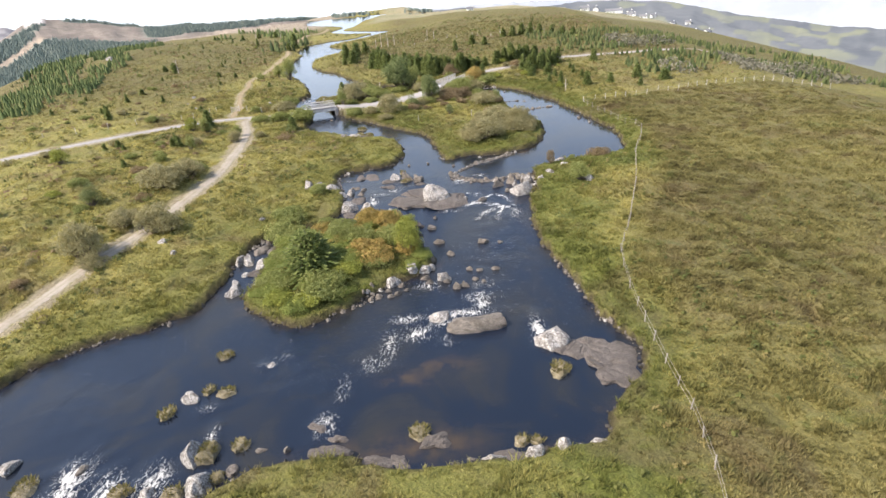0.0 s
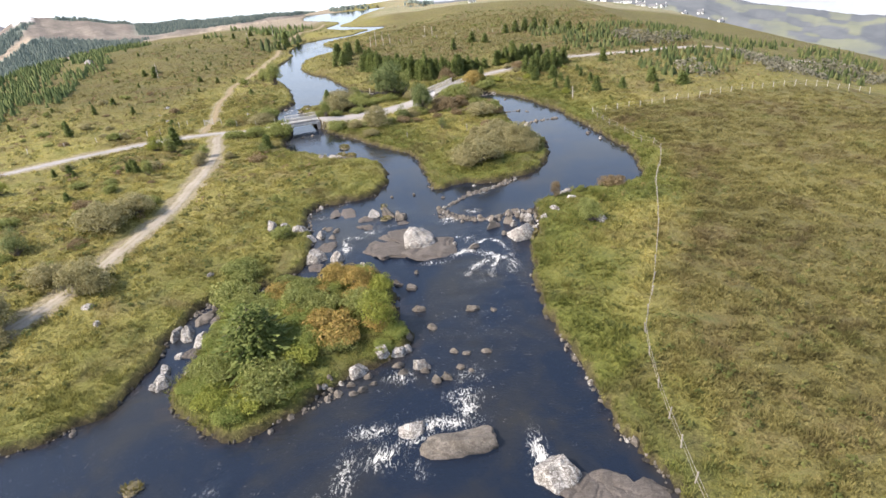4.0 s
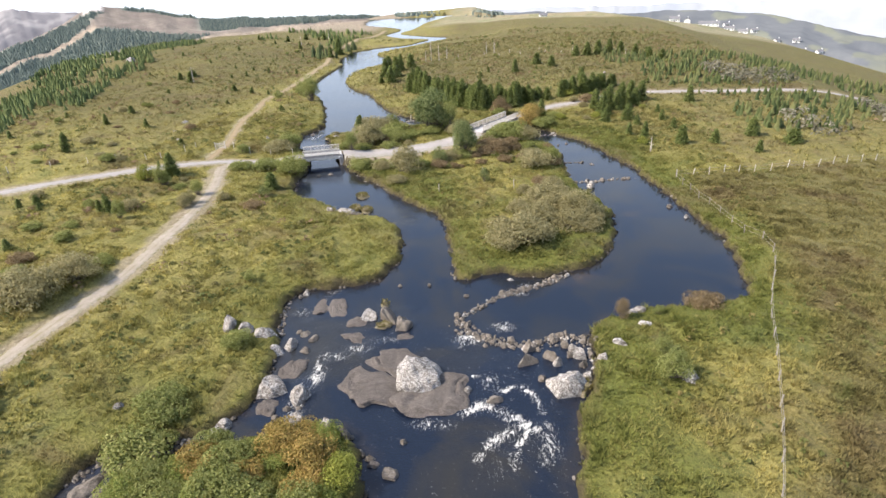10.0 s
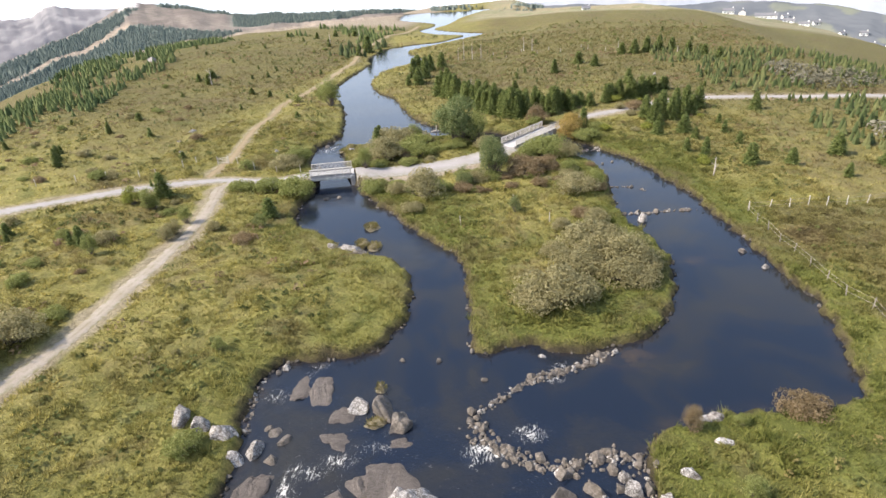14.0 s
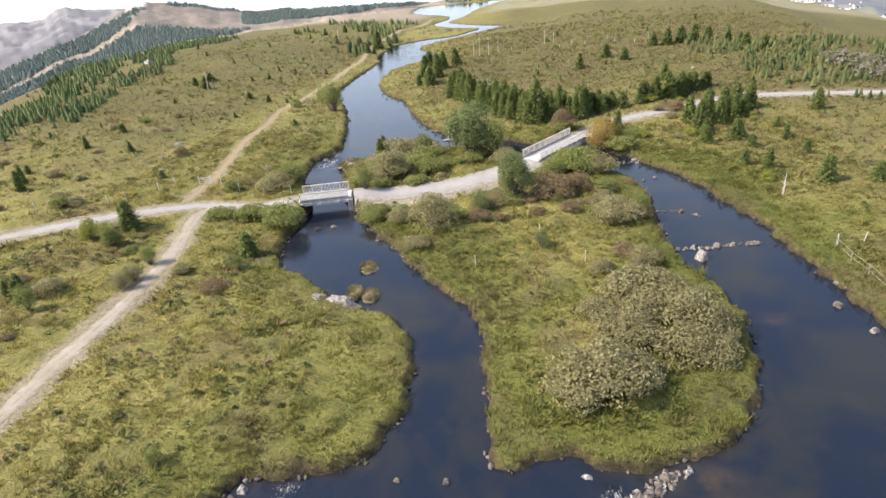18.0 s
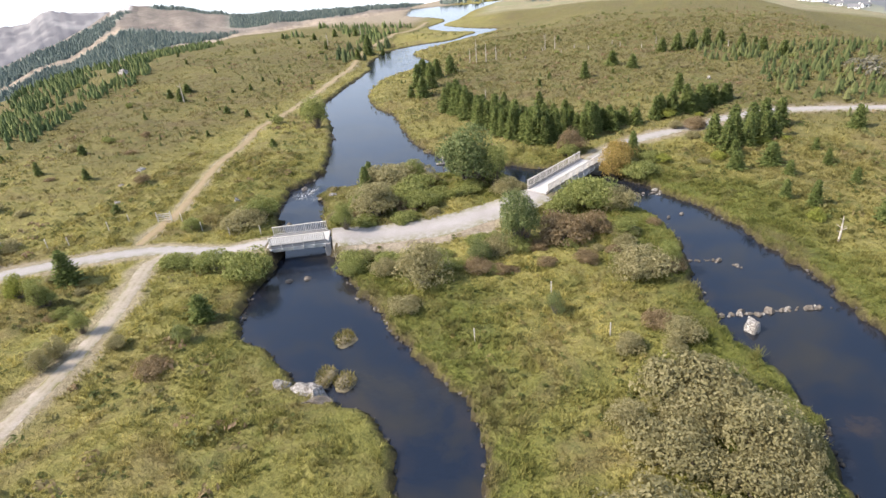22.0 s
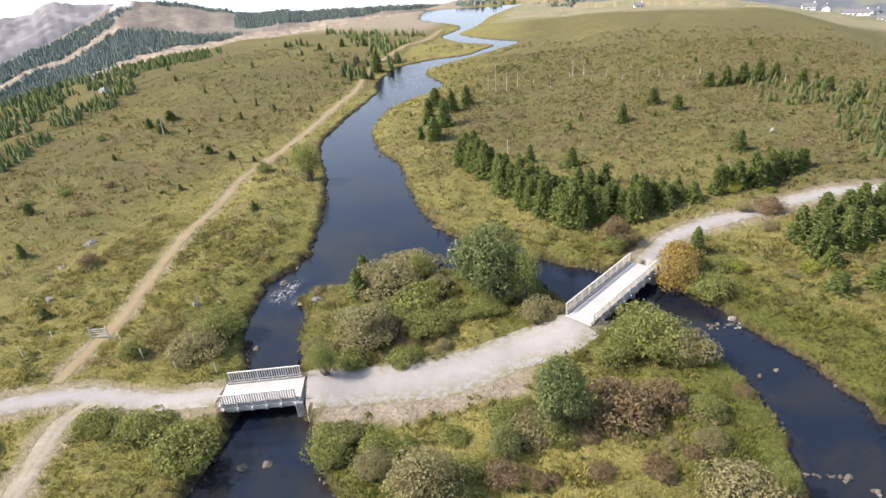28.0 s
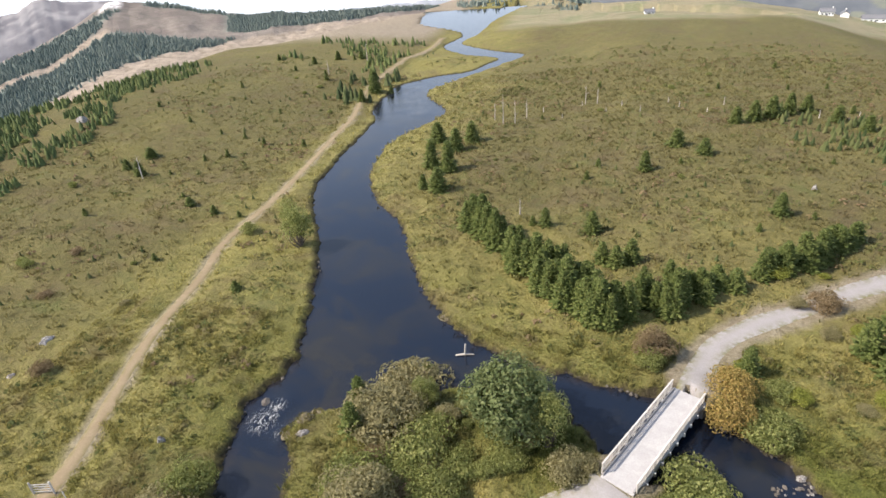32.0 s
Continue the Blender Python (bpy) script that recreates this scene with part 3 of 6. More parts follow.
def slope(name, crest, foot, material, label, looks=None, uneven=1.0):
    """A far hillside between a crest and a foot: rows of degrees round from +y, degrees above eye level, and metres away."""
    c, f = np.array(crest, float), np.array(foot, float)
    az = np.arange(c[0, 0], c[-1, 0], 0.2)
    k = np.linspace(0, 1, 40)
    A, K = np.meshgrid(az, k)
    top_el = np.interp(az, c[:, 0], c[:, 1]) + 0.1 * uneven * (rough(az, az * 0, 0.9) - 0.5) + 0.07 * uneven * (rough(az, az * 0, 0.35, 1) - 0.5)
    el = top_el + (np.interp(az, f[:, 0], f[:, 1]) - top_el) * K ** 1.15
    reach = np.interp(az, c[:, 0], c[:, 2]) * (1 - K) + np.interp(az, f[:, 0], f[:, 2]) * K
    Z = HILL_EYE[2] + reach * np.tan(np.radians(el)) + uneven * (2.4 * (rough(A, K * 12, 1.7, 1) - 0.5) + 1.2 * (rough(A, K * 30, 0.6, 2) - 0.5)) * np.sin(np.pi * np.clip(K * 1.3, 0, 1))
    P = np.stack([HILL_EYE[0] + reach * np.sin(np.radians(A)), HILL_EYE[1] + reach * np.cos(np.radians(A)), Z], -1)
    back = P[0] + np.stack([60 * np.sin(np.radians(az)), 60 * np.cos(np.radians(az)), 0 * az - 70], -1)
    P = np.concatenate([back[None], P])
    attrs = {key: np.concatenate([np.zeros((1, len(az))), fn(A, K)]) for key, fn in (looks or {}).items()}
    RIDGES[name] = (az, k, P[1:], attrs.get("wood", np.zeros(P.shape[:2]))[1:])
    return tagged(sheet(name, P.reshape(-1, 3), grid_faces(len(az), len(k) + 1)[:, ::-1], material, attrs), label, "mountain", kind="structure")


def slope_material():
    """Moor, clear-felled ground and forest floor of the western slopes; the forest floor has haze painted into its
    colour.
    """
    n = Nodes("felled_slope")
    a, b = n.noise(0.035, 6, 0.7, 0.6), n.noise(0.22, 6, 0.75, 0.5)
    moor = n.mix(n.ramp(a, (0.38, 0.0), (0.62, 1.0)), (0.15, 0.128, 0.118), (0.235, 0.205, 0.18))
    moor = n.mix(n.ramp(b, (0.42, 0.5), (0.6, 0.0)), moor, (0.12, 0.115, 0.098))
    bare = n.mix(n.ramp(b, (0.36, 0.0), (0.62, 1.0)), (0.2, 0.168, 0.13), (0.34, 0.29, 0.235))
    c = n.mix(n.attr("felled"), moor, bare)
    c = n.mix(n.attr("rock"), c, n.mix(n.ramp(n.noise(0.16, 6, 0.8), (0.4, 0.0), (0.55, 1.0)), (0.24, 0.225, 0.22), (0.68, 0.66, 0.65)))
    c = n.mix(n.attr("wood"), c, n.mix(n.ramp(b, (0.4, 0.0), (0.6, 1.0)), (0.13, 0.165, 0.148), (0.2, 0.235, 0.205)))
    n.bump(b, 0.6, 1.2)
    return n.done(c, 1.0, Specular_IOR_Level=0.0)


# lightened, bluish tones here stand in for haze over the hills
FAR_HILLS = haze_material("hazed_far_hills", (0.24, 0.265, 0.3), (0.3, 0.32, 0.35), (0.27, 0.285, 0.29), 0.012)
NEAR_HILLS = haze_material("hazed_green_hills", (0.095, 0.106, 0.12), (0.125, 0.134, 0.145), (0.16, 0.17, 0.13), 0.02)
STONY_PEAKS = haze_material("hazed_peaks", (0.15, 0.145, 0.155), (0.2, 0.195, 0.205), (0.28, 0.27, 0.27), 0.03)
FOREST_SLOPE = slope_material()

CRAG_CREST = [(-62, -9.0, 330), (-50, -6.8, 360), (-43.8, -4.5, 400), (-41.8, -3.9, 420), (-39.6, -3.3, 440), (-37.8, -2.6, 462), (-36.9, -2.1, 474), (-36.2, -1.75, 482), (-35.7, -1.45, 484),
              (-35.0, -1.5, 486), (-34.2, -1.6, 488), (-33.4, -1.75, 486), (-32.1, -1.95, 480), (-30.4, -2.35, 470), (-28.6, -2.75, 462), (-26.8, -3.0, 455), (-25.1, -3.15, 450), (-24.3, -3.05, 450),
              (-22.7, -3.3, 445), (-18.9, -3.4, 440), (-14.4, -3.6, 450), (-11.0, -3.9, 460), (-8, -4.6, 470)]
CRAG_FOOT = [(-62, -15, 200), (-50, -12.5, 225), (-45, -11.0, 245), (-40.6, -9.4, 262), (-36, -8.2, 275), (-32, -7.3, 300), (-27, -6.6, 335), (-20, -6.0, 372), (-12, -5.6, 400), (-8, -5.5, 420)]


def forest_of(A, K):
    e = 0.03 * (rough(A, K * 10, 1.1) - 0.5)
    strip = step(0.235, 0.255, K + e) * step(0.32, 0.3, K + e) * step(-35.2, -36.4, A)
    upper = step(0.03, 0.06, K + e - 0.012 * np.maximum(A + 38.5, 0)) * step(-34.2, -36.0, A + 14 * np.maximum(K - 0.1, 0))
    lower = step(0.29, 0.33, K + e - 0.02 * np.maximum(A + 35, 0)) * step(0.6, 0.56, K + e + 0.012 * np.maximum(A + 36, 0)) * step(-23, -27, A)
    east = step(-28.5, -27, A + 12 * e) * step(0.02, 0.05, K) * step(0.34, 0.29, K + e + 0.018 * np.maximum(A + 24, 0)) * step(-10, -13, A)
    top = step(-33.8, -33, A) * step(-27.5, -28.5, A) * step(0.045, 0.03, K)
    return np.clip(np.maximum.reduce([upper, lower, east, top]) * (1 - strip), 0, 1)


def felled_of(A, K):
    e = 0.03 * (rough(A, K * 10, 1.1) - 0.5)
    strip = step(0.235, 0.255, K + e) * step(0.32, 0.3, K + e) * step(-35.0, -36.2, A)
    return np.clip(strip + step(0.55, 0.6, K + e + 0.012 * np.maximum(A + 36, 0)) + step(-24, -20, A) * step(0.26, 0.32, K + e), 0, 1)


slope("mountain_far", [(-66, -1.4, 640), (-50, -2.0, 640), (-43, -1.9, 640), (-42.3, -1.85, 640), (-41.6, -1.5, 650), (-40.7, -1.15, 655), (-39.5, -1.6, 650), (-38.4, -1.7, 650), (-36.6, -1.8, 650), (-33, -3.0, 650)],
      [(-66, -9, 500), (-33, -8, 520)], STONY_PEAKS, "stony mountains beyond the crag, coloured pale with haze", {"wood": lambda A, K: step(0.55, 0.75, rough(A, K * 16, 0.5) + 0.25 * rough(A, K * 16, 1.6, 1)) * step(0.5, 0.2, K)}, 1.6)
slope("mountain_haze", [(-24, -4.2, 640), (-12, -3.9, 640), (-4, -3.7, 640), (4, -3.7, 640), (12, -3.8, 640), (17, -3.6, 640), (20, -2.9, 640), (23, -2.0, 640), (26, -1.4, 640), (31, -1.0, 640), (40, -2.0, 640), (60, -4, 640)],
      [(-24, -9, 560), (60, -9, 560)], FAR_HILLS, "skyline hills in a very pale bluish haze colour", {"wood": lambda A, K: 0.4 * step(0.5, 0.7, rough(A, K * 9, 2.0))}, 1.4)
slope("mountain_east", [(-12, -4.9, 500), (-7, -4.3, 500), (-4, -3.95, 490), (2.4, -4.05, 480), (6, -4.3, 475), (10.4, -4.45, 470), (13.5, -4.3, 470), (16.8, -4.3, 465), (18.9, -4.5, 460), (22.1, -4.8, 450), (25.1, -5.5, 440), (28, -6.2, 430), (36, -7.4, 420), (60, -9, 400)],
      [(-12, -6.8, 452), (-4, -6.6, 450), (10, -7.4, 415), (20, -8.6, 385), (28, -10.5, 350), (60, -14, 320)], NEAR_HILLS, "long grey-green hill with small fields beyond the farms, haze in its colour",
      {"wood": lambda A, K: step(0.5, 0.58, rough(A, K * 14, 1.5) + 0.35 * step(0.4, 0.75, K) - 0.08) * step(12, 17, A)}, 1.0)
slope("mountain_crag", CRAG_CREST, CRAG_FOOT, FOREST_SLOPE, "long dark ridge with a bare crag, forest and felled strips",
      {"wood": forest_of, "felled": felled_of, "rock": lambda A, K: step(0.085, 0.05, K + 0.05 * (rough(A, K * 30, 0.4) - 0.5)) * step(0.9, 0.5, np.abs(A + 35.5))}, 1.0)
lake_side = np.gradient(spline(FAR_WATER, 3.0), axis=0)
lake_side = np.stack([-lake_side[:, 1], lake_side[:, 0]], 1) / np.linalg.norm(lake_side, axis=1)[:, None]
lake_line, lake_across = spline(FAR_WATER, 3.0), np.linspace(-13, 13, 7)
lake_grid = lake_line[:, None, :] + lake_side[:, None, :] * lake_across[None, :, None]
lake = sheet("lake", np.dstack([lake_grid, np.full(lake_grid.shape[:2], -3.0)]).reshape(-1, 3), grid_faces(7, len(lake_line)), WATER,
             {key: np.full(lake_grid.shape[:2], v) for key, v in (("foam", 0), ("flow", 0.3), ("shallow", 0))})
tagged(lake, "long pale lake in the distance", "lake", kind="structure")


# ---------- parts and small builders ----------
def part(name, bm, material, parent=None, label="", smooth=False):
    """One mesh object, under its thing."""
    me = bpy.data.meshes.new(name)
    bm.to_mesh(me)
    bm.free()
    if smooth:
        me.polygons.foreach_set("use_smooth", [True] * len(me.polygons))
    me.materials.append(material)
    ob = new(name, me)
    ob.parent = parent
    return tagged(ob, label)


def array_part(name, verts, faces, material, parent=None, attrs=None, smooth=True, label=""):
    ob = sheet(name, verts, faces, material, attrs, smooth)
    ob.parent = parent
    return tagged(ob, label)


def box(bm, size, m=Matrix(), bevel=0.0):
    r = bmesh.ops.create_cube(bm, size=1, matrix=m @ Matrix.Diagonal((*size, 1)))
    if bevel:
        edges = list({e for v in r["verts"] for e in v.link_edges})
        bmesh.ops.bevel(bm, geom=edges, offset=bevel, segments=1, affect="EDGES")


def tube(path, radii, sides=7):
    """Vertices and faces of a tapered limb along a path."""
    p = np.array(path, float)
    d = np.gradient(p, axis=0)
    v, f = [], []
    for i, (c, t, r) in enumerate(zip(p, d, radii)):
        t = t / (np.linalg.norm(t) + 1e-9)
        u = np.cross(t, (0.3, 0.9, 0.2))
        u /= np.linalg.norm(u)
        w = np.cross(t, u)
        for s in range(sides):
            a = 2 * math.pi * s / sides
            v.append(c + r * (math.cos(a) * u + math.sin(a) * w))
            if i:
                k, l = (i - 1) * sides + s, (i - 1) * sides + (s + 1) % sides
                f.append((k, l, l + sides, k + sides))
    return np.array(v), np.array(f)


def joined(pieces):
    v, f, n = [], [], 0
    for a, b in pieces:
        v.append(a), f.append(b + n)
        n += len(a)
    return np.vstack(v), np.vstack(f)


# ---------- rocks ----------
def rock_material(name, base, dark, patch, amount, rough_=0.85):
    n = Nodes(name)
    a, b, f = n.noise(0.9, 5, 0.6, 0.7), n.noise(3.6, 7, 0.75, 1.5), n.noise(12, 5, 0.75)
    c = n.mix(n.ramp(a, (0.35, 0.0), (0.65, 1.0)), dark, base)
    c = n.mix(n.math("MULTIPLY", n.ramp(b, (0.52 - amount * 0.12, 0.0), (0.58, 1.0)), min(1.0, amount * 1.2)), c, patch)
    c = n.mix(n.ramp(f, (0.35, 0.45), (0.55, 0.0)), c, dark)
    c = n.mix(n.math("MULTIPLY", n.random(), 0.3), c, dark)
    seam = n.noise(1.1, 6, 0.7, 0.8, stretch=(1.0, 3.2, 1.5))
    c = n.mix(n.ramp(n.math("ABSOLUTE", n.math("SUBTRACT", seam, 0.5)), (0.0, 0.75), (0.035, 0.0)), c, n.mix(0.6, dark, (0.03, 0.026, 0.022)))
    n.bump(n.math("ADD", n.math("MULTIPLY", b, 1.5), n.math("MULTIPLY", f, 0.6)), 0.7, 0.1)
    return n.done(c, rough_, Specular_IOR_Level=0.3)


ROCKS = {
    "lich": rock_material("lichened_rock", (0.2, 0.175, 0.155), (0.07, 0.06, 0.05), (0.62, 0.6, 0.57), 0.75),
    "grey": rock_material("river_rock", (0.18, 0.155, 0.13), (0.085, 0.073, 0.06), (0.34, 0.31, 0.28), 0.35),
    "slab": rock_material("worn_bedrock", (0.118, 0.102, 0.093), (0.068, 0.058, 0.051), (0.185, 0.165, 0.148), 0.45),
    "mossy": rock_material("mossy_rock", (0.2, 0.165, 0.1), (0.1, 0.085, 0.045), (0.42, 0.38, 0.3), 0.35),
}
_ico = {}


def ball(level):
    if level not in _ico:
        bm = bmesh.new()
        bmesh.ops.create_icosphere(bm, subdivisions=level, radius=1)
        bm.verts.ensure_lookup_table()
        _ico[level] = (np.array([v.co for v in bm.verts]), np.array([[v.index for v in f.verts] for f in bm.faces]))
        bm.free()
    return _ico[level]


def rock_shape(w, d, h, rng, level=3, cuts=11, flat=False):
    """A boulder with broken faces: a ball cut by random planes, then roughened."""
    v, f = ball(level)
    v = v.copy()
    for _ in range(cuts):
        nrm = rng.normal(size=3)
        nrm[2] = abs(nrm[2]) * (0.7 if not flat else 0.25)
        nrm /= np.linalg.norm(nrm)
        over = v @ nrm - rng.uniform(0.5, 0.82)
        v -= np.clip(over, 0, None)[:, None] * nrm
    if flat:
        ang = np.arctan2(v[:, 1], v[:, 0])
        lobes = 1 + sum(a * np.sin(k * ang + rng.uniform(0, 6)) for k, a in ((2, 0.13), (3, 0.15), (5, 0.08), (8, 0.04)))
        v[:, :2] *= lobes[:, None]
        for _ in range(7):
            a = rng.uniform(0, 6.283)
            side = np.array([math.cos(a), math.sin(a), 0.35])
            over = v @ side - rng.uniform(0.6, 0.9)
            v -= np.clip(over, 0, None)[:, None] * side * 0.85
        v[:, 2] = np.where(v[:, 2] > 0.3, 0.3 + (v[:, 2] - 0.3) * 0.55, v[:, 2])
        turn = rng.uniform(0, 3.14)
        along, over = v[:, 0] * math.cos(turn) + v[:, 1] * math.sin(turn), v[:, 1] * math.cos(turn) - v[:, 0] * math.sin(turn)
        crease = np.abs(rough(along + 7, over * 0.3, 0.22) - 0.5) * 2
        v[:, 2] *= np.where(v[:, 2] > 0, 0.55 + 0.9 * crease ** 0.7, 1)
    o = rng.uniform(0, 90)
    for s, amp in ((1.2, 0.2), (0.45, 0.12), (0.2, 0.07)):
        nz = rough(v[:, 0] + o + v[:, 2] * 0.7, v[:, 1] + o - v[:, 2] * 0.5, s) - 0.5
        v *= (1 + amp * 2 * nz)[:, None]
    top = v[:, 2].max()
    span = np.abs(v[:, :2]).max(0)
    return v * [w / 2 / span[0] * 1.02, d / 2 / span[1] * 1.02, h / top], f


LOOKS = {"lich": "rough grey boulder crusted with white lichen", "grey": "worn brown-grey river stone",
         "slab": "low smooth slab of wet grey bedrock", "mossy": "river boulder capped with moss and grass"}


def blades(count, spread, tall, rng, wide=0.05):
    """Grass blades in a tuft: vertices and faces."""
    a, r = rng.uniform(0, 6.283, count), spread * np.sqrt(rng.uniform(0, 1, count))
    b = np.stack([r * np.cos(a), r * np.sin(a), 0 * a], 1)
    lean = np.stack([np.cos(a), np.sin(a)], 1) * (rng.uniform(0.1, 0.8, count) * tall)[:, None]
    hgt = tall * rng.uniform(0.6, 1.1, count)
    side = rng.uniform(0, 6.283, count)
    s = np.stack([np.cos(side), np.sin(side), 0 * side], 1) * wide
    tip = b + np.column_stack([lean, hgt])
    v = np.stack([b - s, b + s, tip], 1).reshape(-1, 3)
    return v, np.arange(count * 3).reshape(-1, 3)


def leaf_material(name, one, two, three, attr=None, light=0.35):
    n = Nodes(name)
    r = n.attr(attr) if attr else n.random(True)
    c = n.ramp(r, (0.1, one), (0.5, two), (0.9, three))
    c = n.mix(n.math("MULTIPLY", n.random(), 0.35), c, one)
    n.done(c, 0.7, Specular_IOR_Level=0.2)
    tr = n.add("ShaderNodeBsdfTranslucent")
    n.put(tr.inputs["Color"], c)
    m = n.add("ShaderNodeMixShader")
    m.inputs[0].default_value = light
    n.t.links.new(n.out.outputs[0], m.inputs[1])
    n.t.links.new(tr.outputs[0], m.inputs[2])
    n.t.links.new(m.outputs[0], n.t.nodes["Material Output"].inputs["Surface"])
    return n.mat


MOSS = leaf_material("moss_grass", (0.11, 0.105, 0.03), (0.19, 0.165, 0.055), (0.27, 0.22, 0.09))


def rock(look, x, y, w, d, h, rng, group):
    z = min(ground_z(x, y), 99)
    w0 = float(water_level(y))
    base = z if z > w0 + 0.1 else w0
    flat = look == "slab"
    if look == "mossy":
        w, d, h = w * 1.1, d * 1.1, h * 0.62
    if flat:
        w, d, h = w * 1.2, d * 1.16, h * 0.75
    elif look == "lich":
        w, d = w * 1.14, d * 1.14
    v, f = rock_shape(w, d, h, rng, (5 if w > 3 else 4 if flat or w > 1.6 else 3) if w > 0.9 else 2, (15 if w < 3 else 4) if look != "slab" else 6, flat)
    v[:, 2] = np.where(v[:, 2] < 0, v[:, 2] * 0.6, v[:, 2])
    turn = rng.uniform(-25, 25)
    ob = sheet("slab" if flat else "boulder", v, f, ROCKS[look], None, smooth=False)
    ob.matrix_basis = pose(x, y, base - 0.06 * h, 0, 0, turn)
    tagged(ob, LOOKS[look], "rock", group)
    if look == "mossy":
        n = int(75 * max(0.5, w * d / 2))
        bv, bf = blades(min(n, 420), 0.36, 0.3, rng, 0.05)
        for i in range(0, len(bv), 3):
            px, py = bv[i:i + 2, 0].mean() * w, bv[i:i + 2, 1].mean() * d
            k = max(0.0, 1 - (px / (w / 2)) ** 2 - (py / (d / 2)) ** 2)
            bv[i:i + 3, :2] += (px - bv[i, 0], py - bv[i, 1])
            bv[i:i + 3, 2] += h * (k ** 0.5) * 0.9 - 0.08
        array_part("grass_cap", bv, bf, MOSS, ob, None, False, "yellow-green grass and moss on top")
    return ob


ROCK_PLAN = []
ROCK_PLAN.append(("lich", [(-1.3, 76.0, 3.4, 3.7, 2.1), (-7.7, 86.0, 2.0, 1.6, 0.9), (-13.9, 81.0, 1.2, 1.9, 0.7), (-20.2, 82.5, 1.4, 2.4, 0.9), (-18.6, 81.7, 1.7, 1.8, 0.9), (-16.6, 81.4, 2.2, 1.9, 0.8), (-14.9, 79.8, 1.4, 1.5, 0.6), (-13.4, 74.8, 2.5, 2.4, 1.2), (-10.8, 73.9, 1.9, 1.8, 1.2), (-9.9, 71.0, 2.1, 1.2, 1.3), (-7.2, 69.8, 1.6, 1.0, 1.0), (-15.6, 70.6, 1.3, 1.3, 0.6)]))
ROCK_PLAN.append(("grey", [(-6.0, 86.1, 2.2, 3.7, 1.1), (-4.1, 84.3, 1.9, 2.4, 1.0), (-12.1, 82.0, 0.9, 1.4, 0.3), (-13.1, 82.8, 0.9, 1.4, 0.3), (-12.3, 80.1, 1.3, 1.0, 0.4), (-13.8, 83.1, 0.7, 0.9, 0.2), (-6.0, 69.6, 1.0, 0.9, 0.6), (-8.9, 69.8, 1.4, 1.0, 0.8), (-11.4, 72.7, 0.7, 0.6, 0.3), (-10.5, 72.8, 0.6, 0.5, 0.2), (-12.0, 71.7, 0.8, 0.6, 0.3), (-1.7, 69.7, 0.7, 0.5, 0.4), (-3.8, 68.1, 1.2, 0.5, 0.5)]))
ROCK_PLAN.append(("slab", [(-5.7, 75.4, 6.8, 5.5, 0.5), (-0.3, 76.0, 6.1, 6.4, 0.8), (-3.6, 78.9, 5.5, 4.5, 0.45), (-13.2, 87.7, 1.9, 3.8, 0.25), (-11.3, 87.8, 2.3, 3.8, 0.25), (-8.7, 84.9, 2.3, 2.4, 0.25), (-8.6, 82.6, 2.2, 2.1, 0.2), (-3.8, 82.6, 1.8, 1.0, 0.2), (-12.6, 77.8, 2.1, 3.3, 0.4), (-13.3, 72.9, 1.9, 1.8, 0.4)]))
ROCK_PLAN.append(("mossy", [(-6.0, 84.4, 1.8, 1.4, 0.5), (-6.6, 88.2, 1.1, 1.2, 0.9)]))
ROCK_PLAN.append(("lich", [(10.3, 76.3, 2.9, 2.5, 1.7), (9.8, 79.1, 1.1, 0.7, 0.9), (11.8, 80.0, 1.2, 0.8, 1.0), (11.3, 81.1, 0.9, 0.9, 0.7), (12.1, 77.2, 0.8, 0.7, 0.8), (15.1, 81.2, 1.5, 0.7, 0.5), (13.5, 79.1, 0.9, 0.8, 0.4), (17.4, 86.5, 2.0, 1.0, 0.5), (17.8, 84.2, 1.2, 0.7, 0.3), (19.6, 76.5, 1.5, 1.2, 0.7), (2.5, 75.5, 0.8, 0.8, 0.4)]))
ROCK_PLAN.append(("grey", [(9.2, 79.9, 1.8, 0.9, 1.0), (7.3, 79.1, 2.2, 1.0, 1.0), (7.4, 80.9, 1.6, 0.9, 0.9), (8.4, 77.0, 0.8, 0.7, 0.5), (10.6, 81.8, 0.8, 1.1, 0.6), (12.7, 80.4, 0.8, 1.3, 0.6), (11.9, 79.0, 1.1, 0.5, 0.6), (10.2, 83.3, 1.2, 0.6, 0.4), (8.4, 82.0, 0.9, 0.7, 0.4), (4.8, 74.4, 1.7, 0.9, 0.5), (12.3, 82.3, 0.8, 0.7, 0.4), (13.3, 82.1, 0.5, 0.8, 0.3), (10.9, 80.2, 0.7, 0.6, 0.5)]))
ROCK_PLAN.append(("mossy", [(11.6, 76.0, 1.6, 2.1, 1.2)]))
ROCK_PLAN.append(("lich", [(-6.4, 54.4, 1.9, 1.4, 1.0), (-4.4, 56.1, 1.5, 1.2, 0.6), (-3.0, 56.4, 1.7, 0.9, 0.6), (-2.2, 56.8, 1.3, 0.8, 0.8), (-1.2, 54.4, 1.7, 0.9, 1.1), (-8.9, 52.7, 0.6, 0.5, 0.35), (-7.6, 53.2, 0.7, 0.4, 0.4)]))
